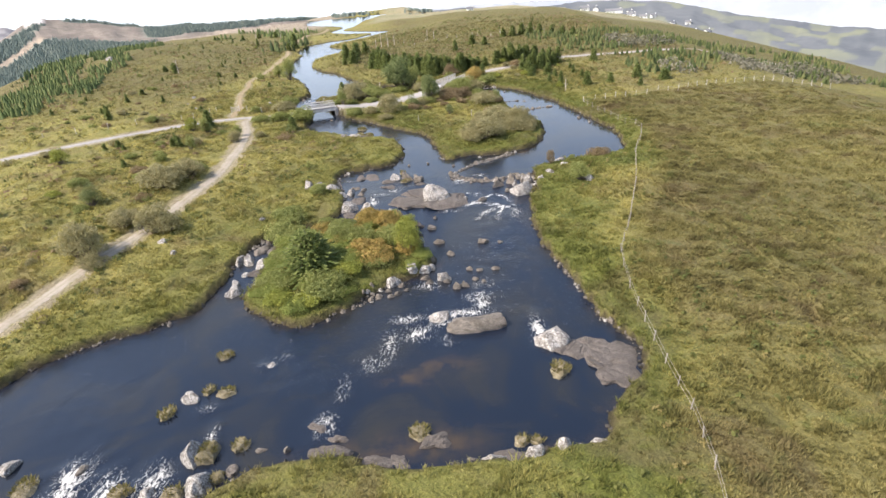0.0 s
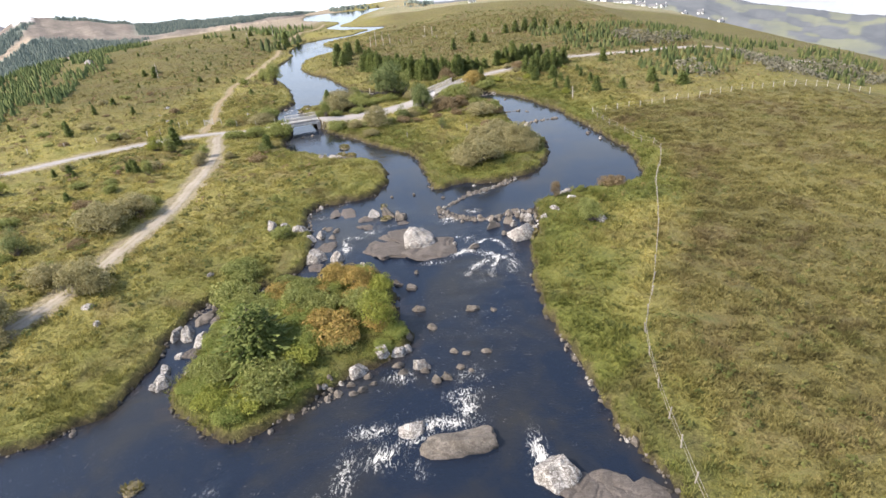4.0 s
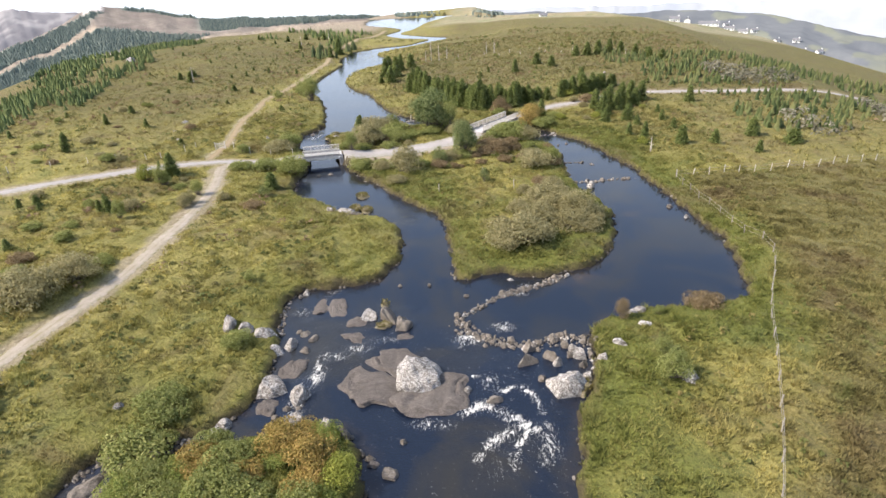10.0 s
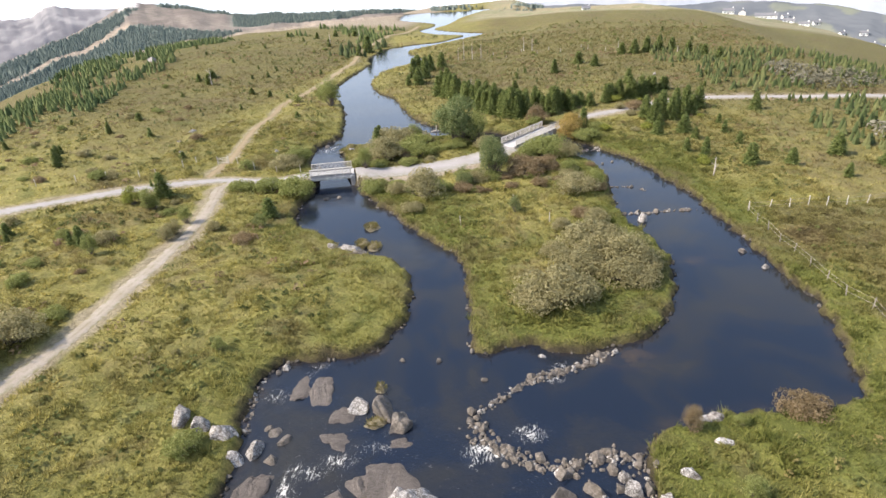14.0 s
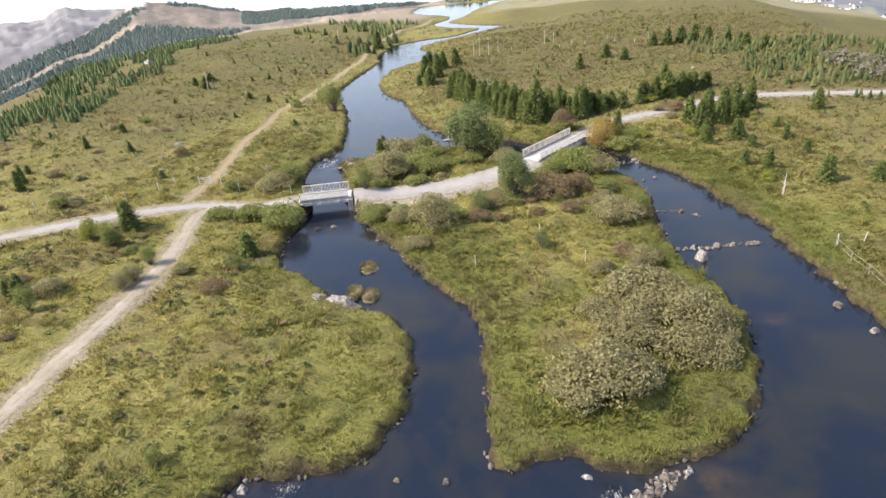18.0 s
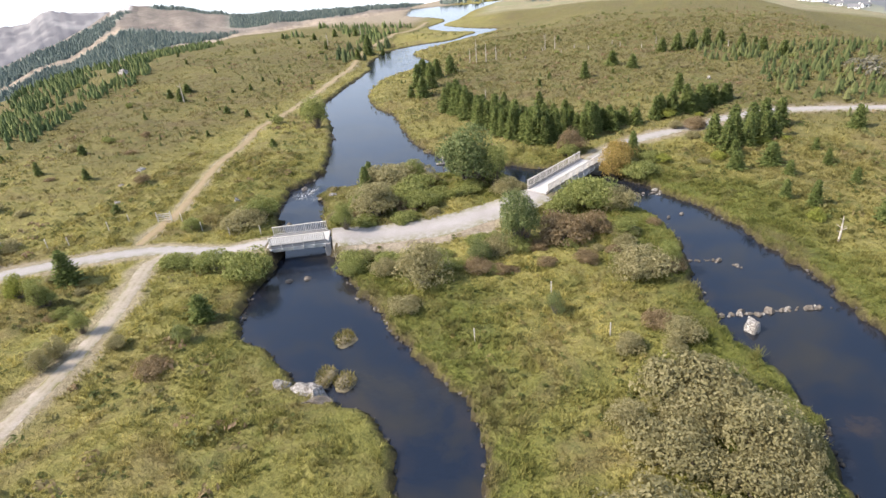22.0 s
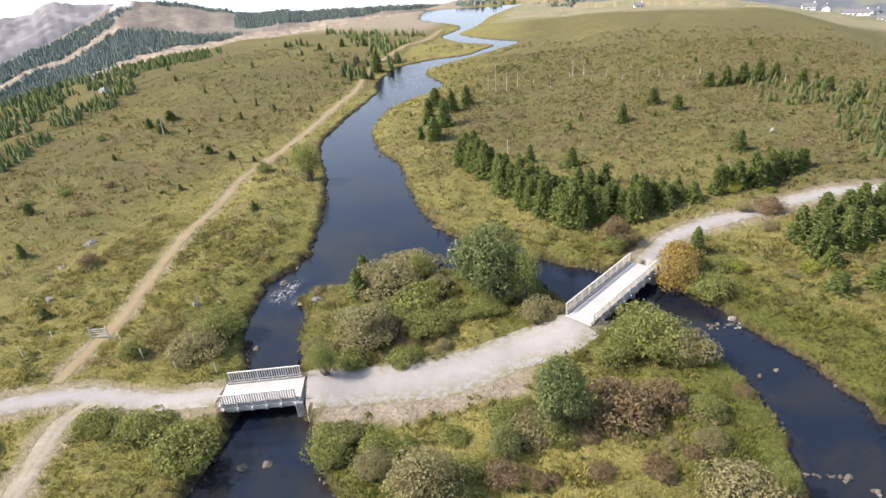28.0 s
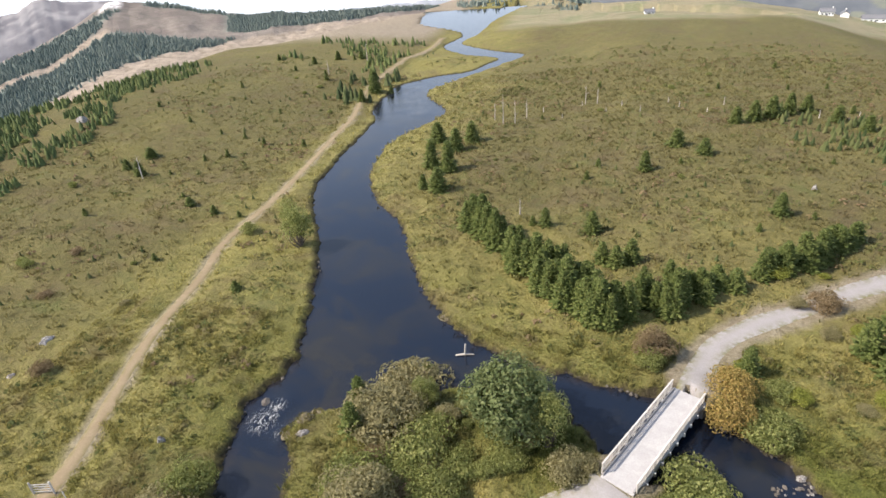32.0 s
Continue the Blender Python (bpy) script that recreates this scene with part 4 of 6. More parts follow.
ROCK_PLAN.append(("grey", [(-5.4, 53.8, 0.9, 0.5, 0.5), (-2.2, 58.3, 1.1, 1.1, 0.5), (-3.0, 54.8, 1.3, 0.6, 0.6), (-2.5, 53.9, 1.4, 0.6, 0.6), (0.3, 52.6, 1.0, 0.8, 0.8), (1.1, 52.9, 1.3, 0.7, 0.7), (-0.7, 53.9, 1.0, 0.5, 0.5), (-8.5, 53.2, 0.6, 0.4, 0.35), (-6.9, 53.0, 0.9, 0.6, 0.4), (-7.7, 52.0, 0.8, 0.9, 0.4), (-6.4, 51.9, 0.9, 0.5, 0.35), (-5.8, 52.3, 1.0, 0.7, 0.4), (-9.3, 52.5, 0.5, 0.5, 0.3), (-4.9, 52.9, 0.9, 0.4, 0.3), (-0.1, 59.9, 1.3, 0.9, 0.5), (1.8, 56.2, 0.9, 0.5, 0.4), (2.9, 55.8, 0.9, 0.6, 0.3), (4.7, 55.9, 1.2, 0.5, 0.4)]))
ROCK_PLAN.append(("grey", [(2.3, 54.2, 0.9, 0.7, 0.2), (3.1, 53.6, 0.6, 0.5, 0.2), (-1.4, 62.9, 1.7, 1.0, 0.6), (3.8, 62.2, 1.7, 1.0, 0.5), (5.7, 61.9, 0.9, 0.9, 0.2), (-2.2, 66.8, 1.5, 1.3, 0.4)]))
ROCK_PLAN.append(("slab", [(-3.5, 67.6, 1.0, 0.8, 0.3)]))
ROCK_PLAN.append(("lich", [(-24.7, 62.1, 1.2, 2.7, 0.8), (-23.6, 61.7, 1.4, 3.1, 0.8), (-22.1, 61.0, 1.5, 3.2, 0.6), (-23.4, 55.1, 1.8, 2.4, 0.8), (-23.9, 54.6, 1.5, 0.7, 0.5), (-23.6, 56.6, 1.1, 2.3, 0.5), (-21.6, 56.1, 0.9, 0.7, 0.4), (-15.9, 69.9, 1.3, 1.5, 0.6), (-35.2, 66.3, 1.5, 1.6, 0.5), (-32.9, 63.4, 0.8, 0.9, 0.4), (-24.2, 71.1, 0.9, 0.6, 0.3), (-23.2, 58.7, 0.8, 0.9, 0.4)]))
ROCK_PLAN.append(("grey", [(-22.7, 64.5, 1.8, 3.3, 0.5), (-22.4, 66.3, 1.2, 1.2, 0.4), (-21.5, 66.9, 1.2, 1.0, 0.4), (-20.4, 67.2, 1.4, 1.1, 0.4), (-19.0, 66.9, 1.3, 0.8, 0.4)]))
ROCK_PLAN.append(("slab", [(-22.0, 59.3, 1.9, 1.7, 0.3), (-21.1, 64.4, 1.6, 3.0, 0.2), (-19.1, 61.8, 1.0, 2.0, 0.2)]))
ROCK_PLAN.append(("lich", [(-1.6, 47.4, 2.2, 1.6, 0.6), (8.2, 42.8, 2.9, 3.2, 1.2), (-22.0, 38.3, 1.5, 1.3, 0.7), (-19.4, 31.7, 2.0, 2.5, 1.3), (-18.2, 29.1, 2.1, 2.5, 1.2)]))
ROCK_PLAN.append(("grey", [(2.3, 46.0, 6.6, 2.7, 1.1), (-14.7, 31.9, 1.1, 0.6, 0.2), (-12.8, 31.7, 0.7, 0.6, 0.4)]))
ROCK_PLAN.append(("slab", [(9.6, 41.4, 3.0, 3.4, 0.4), (11.6, 40.5, 4.8, 5.0, 0.6), (13.3, 39.9, 3.4, 3.4, 0.5), (12.2, 37.2, 3.9, 3.7, 0.35), (-10.8, 33.7, 2.1, 0.9, 0.3), (-9.2, 32.4, 1.8, 0.8, 0.3)]))
ROCK_PLAN.append(("mossy", [(8.0, 38.5, 2.0, 2.3, 0.8), (-20.8, 39.2, 1.3, 1.4, 0.5), (-19.2, 38.8, 1.7, 1.5, 0.5), (-23.3, 36.6, 1.7, 2.1, 0.6), (-21.0, 44.0, 1.9, 1.5, 0.5), (-18.5, 31.8, 1.9, 2.3, 1.2), (-17.0, 29.5, 1.1, 1.3, 0.7), (-16.3, 32.5, 1.6, 1.5, 0.6)]))
ROCK_PLAN.append(("lich", [(4.4, 29.0, 1.3, 0.8, 0.8), (1.7, 29.2, 1.7, 0.8, 0.5), (6.5, 29.5, 1.2, 1.0, 0.7), (7.8, 29.8, 1.2, 0.6, 0.3), (8.9, 29.8, 1.2, 0.6, 0.3), (-32.9, 32.0, 1.5, 1.6, 0.6), (-21.4, 28.6, 1.4, 1.0, 0.6), (-16.4, 42.1, 0.9, 1.0, 0.2)]))
ROCK_PLAN.append(("grey", [(-27.2, 31.2, 0.8, 1.1, 0.3), (-16.2, 30.1, 1.0, 1.2, 0.35), (-15.9, 29.0, 0.7, 0.7, 0.3), (-0.8, 29.1, 0.5, 1.2, 0.2), (0.3, 29.6, 0.8, 0.4, 0.15)]))
ROCK_PLAN.append(("slab", [(-9.1, 30.5, 3.3, 1.9, 0.4), (-6.6, 29.9, 3.1, 1.7, 0.35), (-2.0, 31.5, 2.5, 2.3, 0.4), (-4.6, 29.8, 1.6, 1.3, 0.2), (2.9, 29.5, 3.4, 1.8, 0.25)]))
ROCK_PLAN.append(("mossy", [(-3.3, 32.6, 2.0, 1.8, 0.5), (3.9, 30.9, 1.1, 1.3, 0.6), (4.9, 30.8, 1.3, 1.1, 0.6), (-30.5, 30.0, 1.9, 2.4, 0.6), (-23.2, 28.9, 2.2, 1.4, 0.6), (-19.6, 28.6, 1.6, 1.3, 0.7)]))
ROCK_PLAN.append(("lich", [(17.6, 122.6, 1.4, 2.4, 0.9), (-16.3, 111.4, 3.6, 2.2, 0.8), (-18.9, 112.0, 1.5, 1.5, 0.5), (28.2, 110.7, 0.7, 0.6, 0.5), (5.9, 93.6, 0.8, 0.5, 0.25), (-15.4, 90.1, 0.8, 0.7, 0.4)]))
ROCK_PLAN.append(("grey", [(-15.3, 110.6, 2.4, 1.3, 0.3), (-5.8, 92.0, 0.6, 0.4, 0.3), (-2.7, 92.3, 0.6, 0.6, 0.3), (1.4, 90.1, 0.7, 0.4, 0.3), (-15.8, 89.4, 0.6, 0.5, 0.4), (27.0, 114.3, 1.2, 1.1, 0.4), (-25.8, 129.2, 1.2, 1.0, 0.3), (-24.0, 129.6, 1.2, 1.0, 0.3)]))
ROCK_PLAN.append(("mossy", [(-16.0, 113.9, 1.9, 3.6, 0.8), (-14.3, 113.6, 2.2, 2.8, 0.7), (-16.3, 119.3, 2.3, 2.9, 0.7)]))
ROCK_PLAN.append(("lich", [(-29.3, 151.8, 1.4, 0.8, 0.3), (14.2, 153.6, 1.5, 0.8, 0.3), (-65.2, 159.9, 1.5, 1.9, 0.35), (-64.7, 154.3, 1.0, 1.2, 0.3), (-60.0, 147.2, 0.9, 1.0, 0.3), (31.7, 210.0, 1.0, 0.5, 0.8)]))
ROCK_PLAN.append(("grey", [(-32.2, 143.5, 0.8, 1.0, 0.3), (14.4, 144.8, 0.5, 0.4, 0.3), (16.0, 145.8, 0.6, 0.5, 0.3), (-35.2, 156.0, 1.0, 1.2, 0.4)]))
ROCK_PLAN.append(("mossy", [(-30.7, 152.0, 2.1, 1.8, 0.6), (-29.7, 153.7, 1.9, 1.4, 0.6), (-28.8, 154.8, 1.9, 1.4, 0.6), (-19.8, 172.6, 2.0, 1.4, 0.5)]))
rng = np.random.RandomState(5)
for look_, places in ROCK_PLAN:
    for x_, y_, w_, d_, h_ in places:
        rock(look_, x_, y_, w_, d_, h_, rng, "rocks in the river")


def stone_weir(name, line, count, spread, size, rng, label):
    """A row of loose stones laid across the stream."""
    top = tagged(new(name), label, "stone weir")
    l = spline(line, 0.2)
    shapes = [rock_shape(1, 0.8, 0.5, rng, 1 if k else 2, 7) for k in range(6)]
    meshes = []
    for v, f in shapes:
        ob = sheet("stone", v, f, ROCKS["grey" if len(meshes) else "lich"], None, False)
        meshes.append(ob.data)
        bpy.data.objects.remove(ob)
    top.location = (*l[len(l) // 2], float(water_level(l[len(l) // 2][1])))
    for i in range(int(count * 1.5)):
        p = l[rng.randint(len(l))] + rng.normal(size=2) * spread
        s = size * (0.45 + 0.3 * rng.exponential())
        ob = new("stone", meshes[i % 6])
        ob.parent = top
        ob.matrix_basis = Matrix.Translation(Vector((p[0], p[1], float(water_level(p[1])) - 0.1 + 0.15 * rng.rand())) - top.location) @ pose(0, 0, 0, rng.uniform(-15, 15), rng.uniform(-15, 15), rng.uniform(0, 360)) @ Matrix.Scale(s, 4)


stone_weir("stone_weir", [(11.6, 94.8), (8.7, 92.4), (7.0, 91.5), (5.6, 90.6)], 110, 0.28, 0.5, rng, "bank of loose brown stones laid off the island")
stone_weir("stone_weir", [(5.4, 90.5), (3.7, 88.9), (2.4, 87.3), (1.2, 85.9), (1.1, 85.0)], 60, 0.22, 0.5, rng, "curved row of brown stones in the stream")
stone_weir("stone_weir", [(1.1, 85.0), (2.1, 83.7), (3.7, 82.6), (5.1, 81.8), (6.8, 81.6), (9.1, 82.3), (11.2, 83.0), (13.0, 82.4)], 190, 0.42, 0.6, rng, "curved weir of tumbled stones below a pool")
stone_weir("stone_weir", [(14.4, 124.0), (16.7, 124.8), (19.1, 125.0), (21.6, 125.7), (24.6, 126.3)], 46, 0.12, 0.5, rng, "low line of stones across the channel")
stone_weir("stone_weir", [(14.6, 134.6), (17.0, 134.3), (19.5, 133.2)], 20, 0.2, 0.45, rng, "broken line of stones across the channel")
stone_weir("stone_weir", [(11.7, 152.0), (14.5, 152.5)], 16, 0.3, 0.5, rng, "few stones by the bank below the bridge")
stone_weir("stone_bank", [(-28.5, 50.5), (-33, 48.6), (-37.5, 45.6)], 46, 0.25, 0.42, rng, "loose stones at the foot of the grassy bank")
stone_weir("stone_bank", [(13.2, 46.6), (14.3, 44.2), (15.2, 41.8)], 40, 0.35, 0.5, rng, "dark loose stones at the foot of the bank")
stone_weir("stone_bank", [(-16.6, 88.5), (-16.4, 85.8), (-15.4, 82.6)], 34, 0.2, 0.45, rng, "loose stones along the bank of the pool")
stone_weir("stone_bank", [(-24.2, 64.5), (-23, 67.3), (-20, 68.9), (-17, 69.0)], 60, 0.3, 0.5, rng, "dark stones lining the narrow side channel")
stone_weir("stone_bank", [(12.3, 75), (12.6, 78.5), (13.2, 81.5)], 40, 0.3, 0.5, rng, "loose stones at the foot of the grassy bank")
stone_weir("stone_bank", [(11.2, 58), (12.0, 53), (13.0, 48.5)], 30, 0.2, 0.4, rng, "dark loose stones at the foot of the bank")
stone_weir("stone_bank", [(-12.5, 49.3), (-9.5, 50.9), (-8.2, 52.0)], 26, 0.25, 0.4, rng, "loose stones at the foot of the small island")


# ---------- plants ----------
LEAVES = {
    "willow": leaf_material("willow_leaves", (0.228, 0.21, 0.102), (0.318, 0.288, 0.15), (0.408, 0.366, 0.204), light=0.55),
    "green": leaf_material("shrub_leaves", (0.144, 0.17, 0.052), (0.246, 0.269, 0.086), (0.36, 0.363, 0.138), light=0.5),
    "tree": leaf_material("dark_leaves", (0.095, 0.125, 0.048), (0.165, 0.2, 0.076), (0.25, 0.275, 0.12), light=0.45),
    "blue": leaf_material("blue_green_leaves", (0.1, 0.125, 0.045), (0.17, 0.195, 0.075), (0.26, 0.272, 0.12)),
    "rust": leaf_material("rusty_leaves", (0.17, 0.13, 0.07), (0.27, 0.2, 0.11), (0.35, 0.27, 0.165), light=0.5),
    "amber": leaf_material("amber_leaves", (0.213, 0.172, 0.05), (0.338, 0.253, 0.077), (0.45, 0.305, 0.11)),
    "lime": leaf_material("lime_leaves", (0.14, 0.165, 0.03), (0.24, 0.26, 0.05), (0.33, 0.33, 0.08)),
    "bracken": leaf_material("bracken_fronds", (0.156, 0.201, 0.052), (0.246, 0.293, 0.081), (0.372, 0.362, 0.115), light=0.5),
    "conifer": leaf_material("spruce_needles", (0.085, 0.115, 0.032), (0.15, 0.185, 0.055), (0.23, 0.26, 0.085), light=0.45),
}
n_ = Nodes("bark")
BARK = n_.done(n_.ramp(n_.noise(6, 4, 0.6), (0.3, (0.07, 0.055, 0.04)), (0.7, (0.17, 0.14, 0.11))), 0.9)
n_ = Nodes("bleached_wood")
DEADWOOD = n_.done(n_.ramp(n_.noise(4, 4, 0.6), (0.3, (0.3, 0.26, 0.22)), (0.7, (0.5, 0.46, 0.4))), 0.9)


def leaf_cloud(points, normals, size, rng, long=1.7):
    """One small folded leaf spray for each point."""
    n = len(points)
    t = rng.normal(size=(n, 3))
    nn = normals + rng.normal(size=(n, 3)) * 0.42
    nn /= np.linalg.norm(nn, axis=1)[:, None]
    t -= nn * (t * nn).sum(1)[:, None]
    t /= np.linalg.norm(t, axis=1)[:, None]
    b = np.cross(nn, t)
    s = (size * rng.uniform(0.6, 1.35, n))[:, None]
    a = points - t * s * long * 0.5
    c = points + t * s * long * 0.5
    v = np.stack([a, points + b * s * 0.5 + nn * s * 0.15, c, points - b * s * 0.5 + nn * s * 0.15], 1).reshape(-1, 3)
    return v, np.arange(4 * n).reshape(-1, 4)


def shrub_shape(rng, tall, leaves=1500, lobes=13, size=0.042, trunk=0.0):
    """A bush 1 m wide of many rounded lobes on stems; tall is its height."""
    pts, nrm, limbs = [], [], []
    for i in range(lobes):
        a, r = rng.uniform(0, 6.283), 0.36 * math.sqrt(rng.uniform(0, 1))
        zc = tall * (trunk + (1 - trunk) * rng.uniform(0.22, 0.74) * (1 - 0.9 * r * r / 0.13 * 0.5))
        c = np.array([r * math.cos(a), r * math.sin(a), zc])
        rad = rng.uniform(0.13, 0.24) * (1 if trunk < 0.1 else 1.05)
        k = leaves // lobes
        d = rng.normal(size=(k, 3))
        d[:, 2] = np.abs(d[:, 2]) * 0.9 - 0.25
        d /= np.linalg.norm(d, axis=1)[:, None]
        shell = rad * (0.72 + 0.4 * rng.uniform(0, 1, (k, 1)) ** 0.6)
        p = c + d * shell * [1, 1, max(0.55, min(1.5, tall))]
        keep = p[:, 2] > 0.01
        pts.append(p[keep]), nrm.append(d[keep])
        foot = np.array([rng.normal() * 0.03, rng.normal() * 0.03, -0.03])
        mid = (foot + c) / 2 + rng.normal(size=3) * 0.04
        limbs.append(tube([foot, mid, c], [0.02, 0.013, 0.005], 5))
    p, q = np.vstack(pts), np.vstack(nrm)
    high = p[:, 2].max()
    p[:, 2] *= tall / high
    return leaf_cloud(p, q, size, rng), joined(limbs)


def conifer_shape(rng, tiers=15, per=9, spray=0.085, cloud=1100, leaf=0.036):
    """A young spruce 1 m tall: a leader, whorls of drooping boughs with needle sprays."""
    leaves, limbs = [], [tube([(0, 0, -0.03), (0.004, 0, 0.5), (0, 0.004, 1.0)], [0.02, 0.012, 0.002], 6)]
    for i in range(tiers):
        z = 0.06 + 0.9 * (i / tiers) ** 0.95
        reach = 0.3 * (1 - z) ** 0.6 * rng.uniform(0.85, 1.2) + 0.03
        n = max(4, int(per * (1 - 0.45 * z)))
        for j in range(n):
            a = 6.283 * (j + rng.uniform(-0.3, 0.3)) / n + i
            L = reach * rng.uniform(0.75, 1.15)
            d = np.array([math.cos(a), math.sin(a), 0.18 - 0.25 * (1 - z)])
            limbs.append(tube([(0, 0, z), tuple(np.array([0, 0, z]) + d * L)], [0.006, 0.002], 3)) if i % 2 == 0 else None
            for k in np.linspace(0.3, 1.0, 3 if spray > 0.06 else 7):
                c = np.array([0, 0, z]) + d * L * k
                w = spray * (1.25 - 0.6 * k) * (1.2 - 0.5 * z)
                s = np.array([-d[1], d[0], 0])
                fwd = d * L * (0.4 if spray > 0.06 else 0.16)
                v = np.array([c - fwd * 0.6, c + s * w + (0, 0, -0.012), c + fwd * 0.7 + (0, 0, rng.uniform(-0.01, 0.03)), c - s * w + (0, 0, -0.012)])
                leaves.append((v, np.array([[0, 1, 2, 3]])))
    top = np.array([[-0.008, 0, 0.94], [0.008, 0, 0.94], [0, 0.004, 1.05], [0, -0.004, 1.05]])
    leaves.append((top, np.array([[0, 1, 2, 3]])))
    k = cloud
    z = 0.05 + 0.9 * rng.uniform(0, 1, k) ** 1.4
    a = rng.uniform(0, 6.283, k)
    r = (0.28 * (1 - z) ** 0.58 + 0.02) * rng.uniform(0.55, 1.05, k)
    nrm = np.stack([np.cos(a), np.sin(a), 0.6 + 0 * a], 1)
    leaves.append(leaf_cloud(np.stack([r * np.cos(a), r * np.sin(a), z], 1), nrm, leaf, rng, 2.0))
    return joined(leaves), joined(limbs)


PLANT_TAGS = {
    "willow": ("willow_bush", "rounded grey-brown willow bush on the rough grass", "bush"),
    "green": ("shrub", "dense green shrub among the rough grass", "bush"),
    "tree": ("broadleaf_tree", "dark green bushy tree beside the gravel road", "tree"),
    "blue": ("juniper_bush", "upright blue-green bush in the grass", "bush"),
    "rust": ("bog_myrtle", "low spreading rust-brown bush", "bush"),
    "amber": ("rowan_bush", "amber and green autumn rowan bush", "bush"),
    "lime": ("gorse_bush", "bright yellow-green gorse bush in grass", "bush"),
    "bracken": ("bracken_clump", "low clump of bright green bracken and grass", "bracken"),
    "conifer": ("young_spruce", "young dark green spruce on the moor", "tree"),
}
rng = np.random.RandomState(11)
TEMPLATES = {}


def plant(kind, x, y, w, h):
    """A bush or tree of that width and height; the first of a kind and shape is built, the others copied."""
    name, label, cat = PLANT_TAGS[kind]
    if kind == "conifer":
        ratio, unit = round(w / h / 0.68, 1), h
        key = (kind, rng.randint(4)) if w < 6 else (kind, "wide")
    else:
        ratio = min(1.3, max(0.35, round(h / w * 4) / 4))
        key, unit = (kind, ratio, rng.randint(2)), w
    spin = rng.uniform(0, 360)
    place = pose(x, y, ground_z(x, y) - 0.05, 0, 0, spin)
    if key not in TEMPLATES:
        top = tagged(new(name), label, cat, {"conifer": "young spruces on the moor"}.get(kind, name.replace("_", " ") + " thickets"))
        if kind == "conifer":
            (lv, lf), (bv, bf) = conifer_shape(rng) if w < 6 else conifer_shape(rng, 26, 16, 0.03, 3000, 0.02)
        elif kind == "tree":
            (lv, lf), (bv, bf) = shrub_shape(rng, ratio, 10000, 34, 0.024, 0.06)
        elif kind == "willow":
            (lv, lf), (bv, bf) = shrub_shape(rng, ratio, 5000, 32, 0.0255)
        else:
            (lv, lf), (bv, bf) = shrub_shape(rng, ratio, 4600, 26, 0.026)
        array_part("crown", lv, lf, LEAVES[kind], top, None, False)
        tagged(array_part("trunk" if kind in ("tree", "conifer") else "stem", bv, bf, BARK, top), kind="stuff")
        TEMPLATES[key] = top
        ob = top
        ob.matrix_basis = place
    else:
        ob = copy_thing(TEMPLATES[key], place)
    wide = 1.0 if kind != "conifer" else min(2.1, max(0.75, ratio))
    stretch = 1.0 if kind == "conifer" else (h / w) / key[1]
    ob.scale = (unit * wide, unit * wide, unit * stretch)
    return ob


# kind, then place, width and height
PLANTS = []
PLANTS.append(("tree", [(-9.8, 153.8, 8.8, 8.6), (-2.0, 135.7, 4.6, 6.2)]))
PLANTS.append(("green", [(5.1, 150.0, 6.6, 3.4), (-8.2, 159.0, 4.6, 4.1), (-19.3, 162.8, 2.2, 2.5), (-17.1, 151.7, 6.5, 2.3), (-21.8, 146.9, 6.2, 2.2), (-17.7, 148.2, 4.2, 1.5), (-13.7, 149.9, 4.2, 1.5), (-9.6, 151.9, 4.3, 1.5), (-6.2, 135.6, 3.6, 1.3), (9.1, 138.2, 2.9, 2.0), (12.6, 131.5, 2.0, 3.0), (-22.5, 138.8, 2.2, 3.7), (-30.0, 128.8, 5.8, 3.3), (-35.0, 130.5, 4.9, 2.1), (-39.7, 130.4, 4.1, 1.5), (-43.2, 139.3, 2.7, 1.7), (-48.2, 120.5, 2.4, 3.4), (-29.8, 116.5, 1.7, 1.8), (-40.7, 117.0, 1.8, 2.5), (-47.9, 120.8, 2.2, 2.2), (12.4, 157.4, 5.3, 1.9)]))
PLANTS.append(("green", [(-19.2, 131.6, 4.6, 1.5), (-15.4, 131.4, 3.5, 1.4), (-10.0, 133.6, 2.4, 0.8), (16.6, 110.2, 1.7, 1.8), (-46.1, 106.1, 2.1, 3.0), (-15.3, 146.7, 4.5, 2.2), (-6.3, 153.1, 3.7, 6.3), (-18.6, 157.2, 3.3, 3.2), (-36.4, 144.4, 4.9, 2.9), (-45.4, 187.9, 5.5, 7.2), (-51.1, 196.3, 3.9, 4.0), (3.1, 165.4, 3.7, 2.2), (14.6, 162.4, 3.4, 1.7), (-24.3, 141.9, 2.9, 1.7), (-21.1, 141.4, 3.7, 1.3), (-16.3, 142.4, 3.7, 1.3), (-55.2, 190.4, 2.8, 1.9), (-20.4, 67.3, 5.7, 2.4), (18.5, 76.6, 2.9, 2.7), (-12.5, 63.4, 4.6, 2.1), (-18.2, 55.1, 4.5, 1.6), (-13.1, 52.6, 5.7, 2.0)]))
PLANTS.append(("green", [(18.4, 79.6, 1.8, 1.7), (19.4, 86.1, 1.2, 1.0), (-21.5, 90.5, 1.3, 1.4), (-18.1, 79.5, 2.8, 1.4), (-20.7, 71.2, 4.8, 1.7)]))
